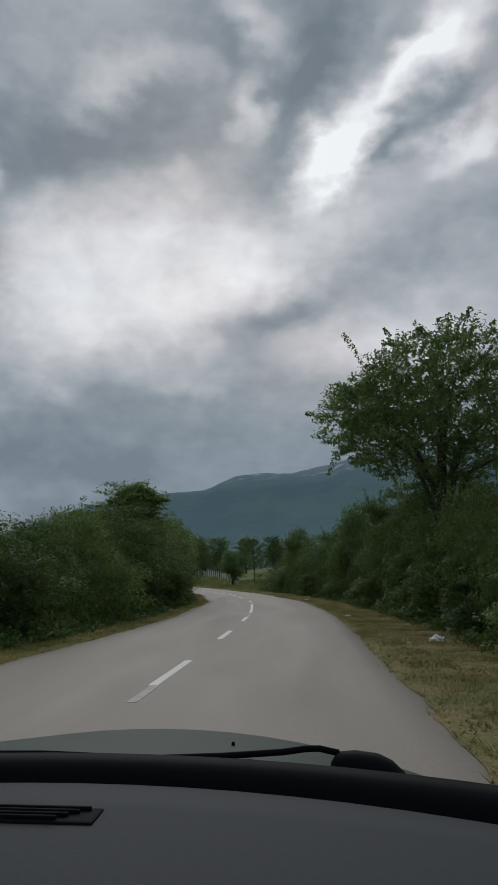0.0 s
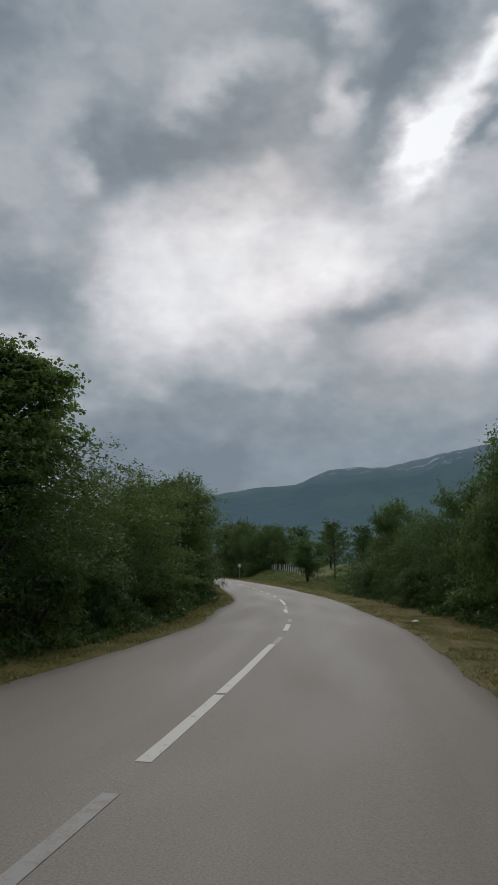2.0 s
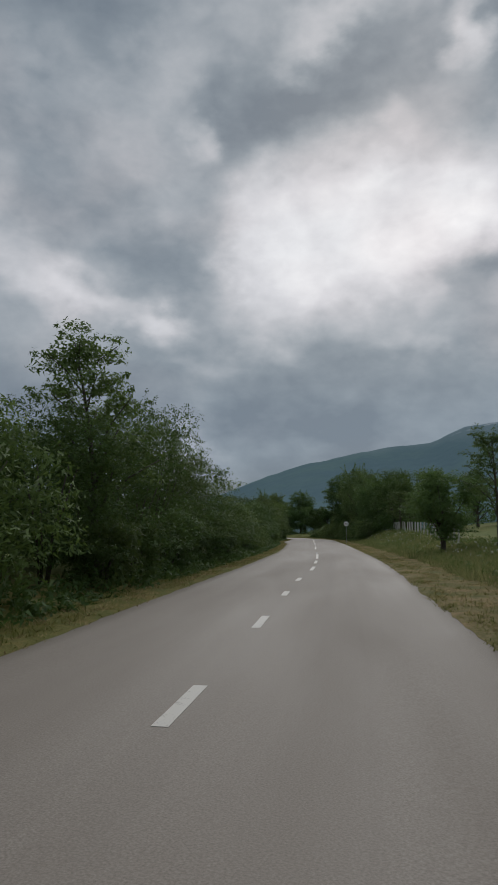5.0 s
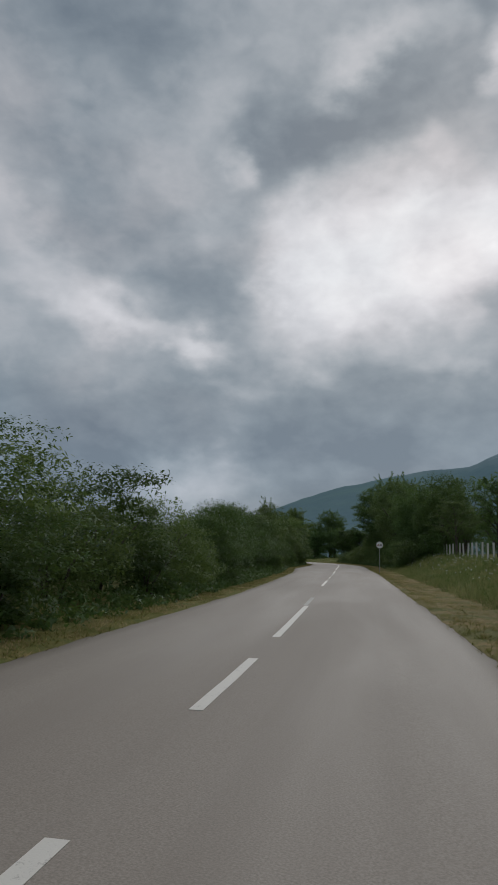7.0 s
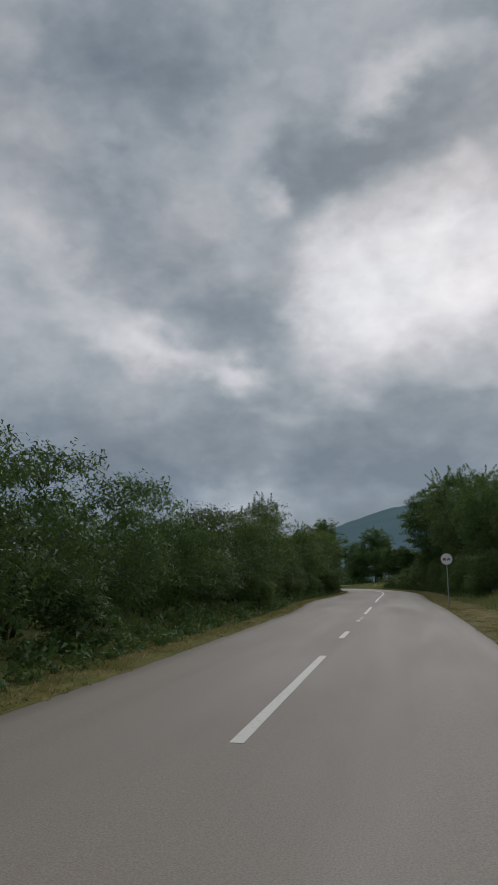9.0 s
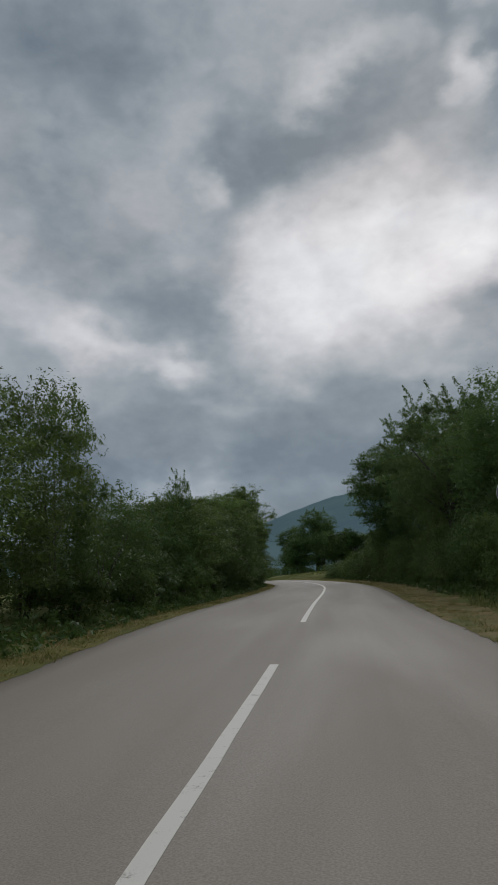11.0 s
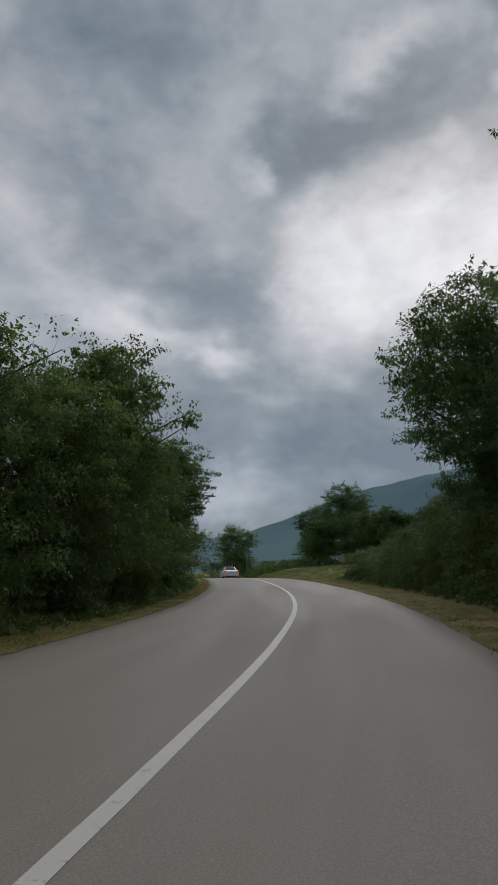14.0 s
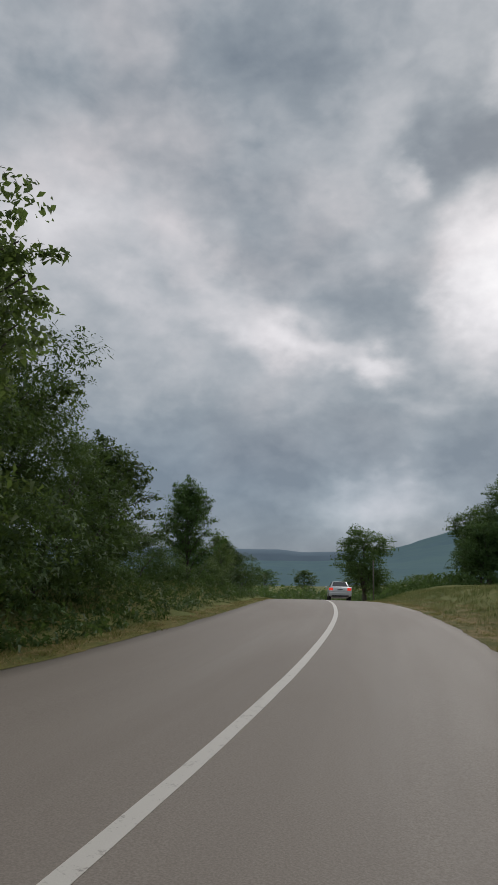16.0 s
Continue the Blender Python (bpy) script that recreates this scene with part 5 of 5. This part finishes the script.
def build_wheel(x, y, r, width, root):
    side = 1 if x > 0 else -1
    prof = [(-0.5, r * 0.66), (-0.5, r * 0.9), (-0.38, r), (0.38, r), (0.5, r * 0.9), (0.5, r * 0.66)]
    rings = []
    for k in range(28):
        a = 2 * math.pi * k / 28
        rings.append([(x + u * width, y + q * math.cos(a), r + q * math.sin(a)) for u, q in prof])
    n = len(prof)
    vs = [p for q in rings for p in q]
    fs = [(i * n + k, i * n + k + 1, ((i + 1) % 28) * n + k + 1, ((i + 1) % 28) * n + k) for i in range(28) for k in range(n - 1)]
    tyre = part("wheel", (vs, fs), rubber, root, "black tyre on an alloy rim", smooth=True)
    bm = bmesh.new()
    bmesh.ops.create_cone(bm, cap_ends=True, segments=24, radius1=r * 0.67, radius2=r * 0.62, depth=width * 0.8)
    bmesh.ops.rotate(bm, cent=(0, 0, 0), matrix=Matrix.Rotation(radians(90 * side), 3, "Y"), verts=bm.verts)
    bmesh.ops.translate(bm, vec=(x, y, r), verts=bm.verts)
    part("rim", bm, alloy, tyre)


def build_saloon():
    root = new("car")
    y0 = 230.6
    p = spot(y0, 1.55)
    q = spot(y0 + 1.5, 1.55)
    root.matrix_basis = pose(p.x, p.y, crown_z(y0, 1.55), -math.degrees(math.atan((float(road_z(y0)) - float(road_z(y0 + 3))) / 3)), 0, math.degrees(float(line_turn(y0))))
    silver = car_paint("silver_paint", (0.62, 0.63, 0.64))
    glass = glass_material("car_glass")
    st = ((-2.20, 0.36, 0.80, 0.92), (-2.16, 0.30, 0.93, 0.985), (-1.95, 0.26, 0.99, 1.0), (-1.55, 0.24, 1.01, 1.0), (-0.6, 0.22, 0.97, 1.0), (0.5, 0.22, 0.95, 1.0), (1.15, 0.23, 0.93, 1.0), (1.75, 0.24, 0.83, 0.985), (2.1, 0.27, 0.72, 0.93), (2.2, 0.34, 0.62, 0.84))
    rings = []
    for y, zb, zt, k in st:
        half = [(0.66 * k, zb), (0.82 * k, zb + 0.08), (0.875 * k, (zb + zt) / 2 - 0.04), (0.865 * k, zt - 0.18), (0.80 * k, zt - 0.03), (0.66 * k, zt)]
        rings.append([(x, y, z) for x, z in half] + [(-x, y, z) for x, z in half[::-1]])
    part("body", loft(rings), silver, root, "silver painted body", smooth=True)
    cab = ((-1.78, 0.985, 0.70, 0.985, 0.70), (-1.05, 0.96, 0.74, 1.40, 0.55), (-0.5, 0.95, 0.76, 1.445, 0.56), (0.15, 0.94, 0.76, 1.43, 0.55), (1.05, 0.935, 0.72, 0.94, 0.70))
    rings = []
    for y, zb, wb, zt, wt in cab:
        half = [(wb, zb - 0.03), (wb * 0.98, zb + 0.01), ((wb + wt) / 2, (zb + zt) / 2), (wt, zt - 0.03), (wt * 0.8, zt)]
        rings.append([(x, y, z) for x, z in half] + [(-x, y, z) for x, z in half[::-1]])
    part("cabin", loft(rings), silver, root, smooth=True)
    part("rear_window", ([(-0.58, -1.715, 1.03), (0.58, -1.715, 1.03), (0.46, -1.12, 1.385), (-0.46, -1.12, 1.385), (-0.58, -1.70, 1.01), (0.58, -1.70, 1.01), (0.46, -1.09, 1.36), (-0.46, -1.09, 1.36)], [(0, 1, 2, 3), (7, 6, 5, 4), (0, 4, 5, 1), (1, 5, 6, 2), (2, 6, 7, 3), (3, 7, 4, 0)]), glass, root, "dark rear window")
    for sd in (-1, 1):
        part("side_window", ([(sd * 0.765, -1.2, 1.0), (sd * 0.785, 0.75, 0.985), (sd * 0.60, 0.18, 1.39), (sd * 0.60, -0.95, 1.37), (sd * 0.73, -1.2, 1.0), (sd * 0.75, 0.75, 0.985), (sd * 0.56, 0.18, 1.39), (sd * 0.56, -0.95, 1.37)], [(0, 1, 2, 3), (7, 6, 5, 4), (0, 4, 5, 1), (1, 5, 6, 2), (2, 6, 7, 3), (3, 7, 4, 0)]), glass, root)
        bm = bmesh.new()
        box(bm, sd * 0.68 - 0.15, sd * 0.68 + 0.15, -2.215, -2.06, 0.70, 0.90, 0.03)
        part("tail_light", bm, lamp_material("lit_tail_light", (0.75, 0.05, 0.03), 0.5), root, "glowing red tail light")
        bm = bmesh.new()
        box(bm, sd * 0.95 - 0.09, sd * 0.95 + 0.09, 0.55, 0.68, 0.95, 1.08, 0.03)
        part("wing_mirror", bm, silver, root)
    bm = bmesh.new()
    box(bm, -0.84, 0.84, -2.27, -2.08, 0.30, 0.56, 0.05)
    part("rear_bumper", bm, silver, root)
    bm = bmesh.new()
    box(bm, -0.62, 0.62, -2.285, -2.2, 0.26, 0.36, 0.02)
    part("bumper_insert", bm, dark_plastic, root, "dark plastic lower bumper")
    bm = bmesh.new()
    box(bm, -0.26, 0.26, -2.235, -2.19, 0.71, 0.82, 0.005)
    plate = part("number_plate", bm, plain("plate_white", (0.7, 0.7, 0.7), 0.4), root, "white plate")
    bm = bmesh.new()
    box(bm, -0.20, 0.20, -2.240, -2.236, 0.745, 0.79)
    part("plate_bar", bm, dark_plastic, plate)
    for x in (-0.76, 0.76):
        for y in (-1.32, 1.32):
            build_wheel(x, y, 0.31, 0.2, root)
    tagged(root, "silver saloon car with glowing red tail lights on the road", "car")


build_saloon()


# ---------------------------------------------------------------- front of the car that the view starts in
def build_own_car():
    root = new("car")
    root.matrix_basis = pose(0.0, 0.0, crown_z(0.0, 1.95))
    # hedge reflection painted in as a grey-green base, real gloss nearly off
    paint = plain("hedge_tinted_paint", (0.085, 0.100, 0.085), 0.5, 0.0, vary=0.06, scale=40.0, spec=0.03)
    soft = plain("soft_dashboard_vinyl", (0.054, 0.056, 0.062), 0.8, vary=0.18, scale=140.0, spec=0.2)
    black = plain("black_trim", (0.006, 0.0065, 0.008), 0.75, vary=0.2, scale=50.0, spec=0.06)
    mid, half = -0.36, 0.75
    xs = [mid + half * u for u in np.linspace(-1, 1, 19)]

    def sweep(section):
        """Loft a section across the car; each row gives (how far ahead, height) for bow b and edge drop d."""
        return loft([[(x, y, z) for y, z in section(0.22 * (1 - ((x - mid) / half) ** 2), ((x - mid) / half) ** 2)] for x in xs])

    # dashboard: a broad shelf with a rolled near edge
    part("dashboard", sweep(lambda b, d: ((0.36, 0.70), (0.38, 0.90), (0.44, 0.962), (0.56, 0.982), (0.74 + b * 0.3, 0.990), (0.86 + b * 0.8, 0.993), (0.935 + b, 0.991), (0.955 + b, 0.957), (0.93 + b, 0.70))), soft, root, "dark grey soft vinyl dashboard", smooth=True)
    bm = bmesh.new()
    box(bm, -0.80, -0.285, 0.965, 1.025, 0.988, 0.996, 0.004)
    vent = part("vent", bm, black, root, "black demister vent")
    for i in range(4):
        bm = bmesh.new()
        y = 0.971 + 0.013 * i
        box(bm, -0.79, -0.30 - 0.012 * (3 - i), y, y + 0.006, 0.995, 1.001, 0.002)
        part("slat", bm, black, vent)
    part("scuttle", sweep(lambda b, d: ((0.96 + b, 0.88), (0.965 + b, 0.996), (0.985 + b, 1.012 + 0.004 * d), (1.03 + b, 1.014 + 0.004 * d), (1.055 + b, 0.998), (1.06 + b, 0.88))), black, root, "black scuttle panel", smooth=True)
    part("bonnet", sweep(lambda b, d: ((1.07 + b, 0.88), (1.075 + b, 0.976 - 0.05 * d), (1.15 + b, 0.981 - 0.055 * d), (1.38 + b, 0.972 - 0.07 * d), (1.65 + b, 0.928 - 0.09 * d), (1.95 + b, 0.845 - 0.09 * d), (2.12 + b, 0.76 - 0.06 * d), (2.12 + b, 0.68))), paint, root, "bonnet with the hedge's reflection painted in as grey-green", smooth=True)
    for sd, x in ((-1, mid - half - 0.03), (1, mid + half + 0.03)):
        rings = []
        for y, zt in ((0.80, 0.95), (1.15, 0.925), (1.55, 0.88), (1.95, 0.78), (2.2, 0.68)):
            rings.append([(x - sd * 0.06, y, zt), (x + sd * 0.03, y, zt - 0.04), (x + sd * 0.05, y, zt - 0.25), (x + sd * 0.04, y, 0.48), (x - sd * 0.05, y, 0.48)][:: -sd])
        part("front_wing", loft(rings), paint, root, smooth=True)
    bm = bmesh.new()
    box(bm, mid - half, mid + half, 2.15, 2.42, 0.32, 0.67, 0.06)
    part("front_bumper", bm, paint, root)
    bm = bmesh.new()
    box(bm, mid - 0.6, mid + 0.6, 0.90, 2.2, 0.30, 0.70, 0.03)
    part("engine_bay", bm, black, root)
    arm = tube([(0.055, 1.325, 1.003), (0.02, 1.325, 1.010), (-0.005, 1.325, 1.009), (-0.045, 1.325, 1.003), (-0.15, 1.32, 0.996), (-0.30, 1.315, 0.991)], [0.006, 0.006, 0.006, 0.006, 0.006, 0.005], 8)
    wiper = part("wiper", arm, black, root, "black wiper arm", smooth=True)
    part("wiper_blade", tube([(-0.10, 1.31, 0.990), (-0.28, 1.312, 0.990), (-0.48, 1.305, 0.996), (-0.75, 1.28, 1.0)], [0.004, 0.007, 0.008, 0.005], 6), black, wiper)
    # hooded pivot: a low wedge with a sloping outer end
    rings = []
    for x, zt, w_ in ((0.040, 0.986, 0.02), (0.052, 1.004, 0.03), (0.085, 1.006, 0.04), (0.125, 1.001, 0.042), (0.150, 0.990, 0.04), (0.172, 0.970, 0.03)):
        rings.append([(x, 1.32 - w_, 0.94), (x, 1.32 - w_ * 0.8, zt - 0.012), (x, 1.32 - w_ * 0.4, zt), (x, 1.32 + w_ * 0.4, zt), (x, 1.32 + w_ * 0.8, zt - 0.012), (x, 1.32 + w_, 0.94)])
    part("pivot_cap", loft(rings), black, wiper, smooth=True)
    bm = bmesh.new()
    bmesh.ops.create_cone(bm, cap_ends=True, segments=10, radius1=0.006, radius2=0.003, depth=0.016)
    bmesh.ops.translate(bm, vec=(-0.155, 1.52, 0.968), verts=bm.verts)
    part("washer_nozzle", bm, black, root)
    for x in (mid - half + 0.05, mid + half - 0.05):
        build_wheel(x, 1.6, 0.31, 0.19, root)
    tagged(root, "front of a car, hedge reflection tinted in, dark dashboard and wiper", "car")


build_own_car()
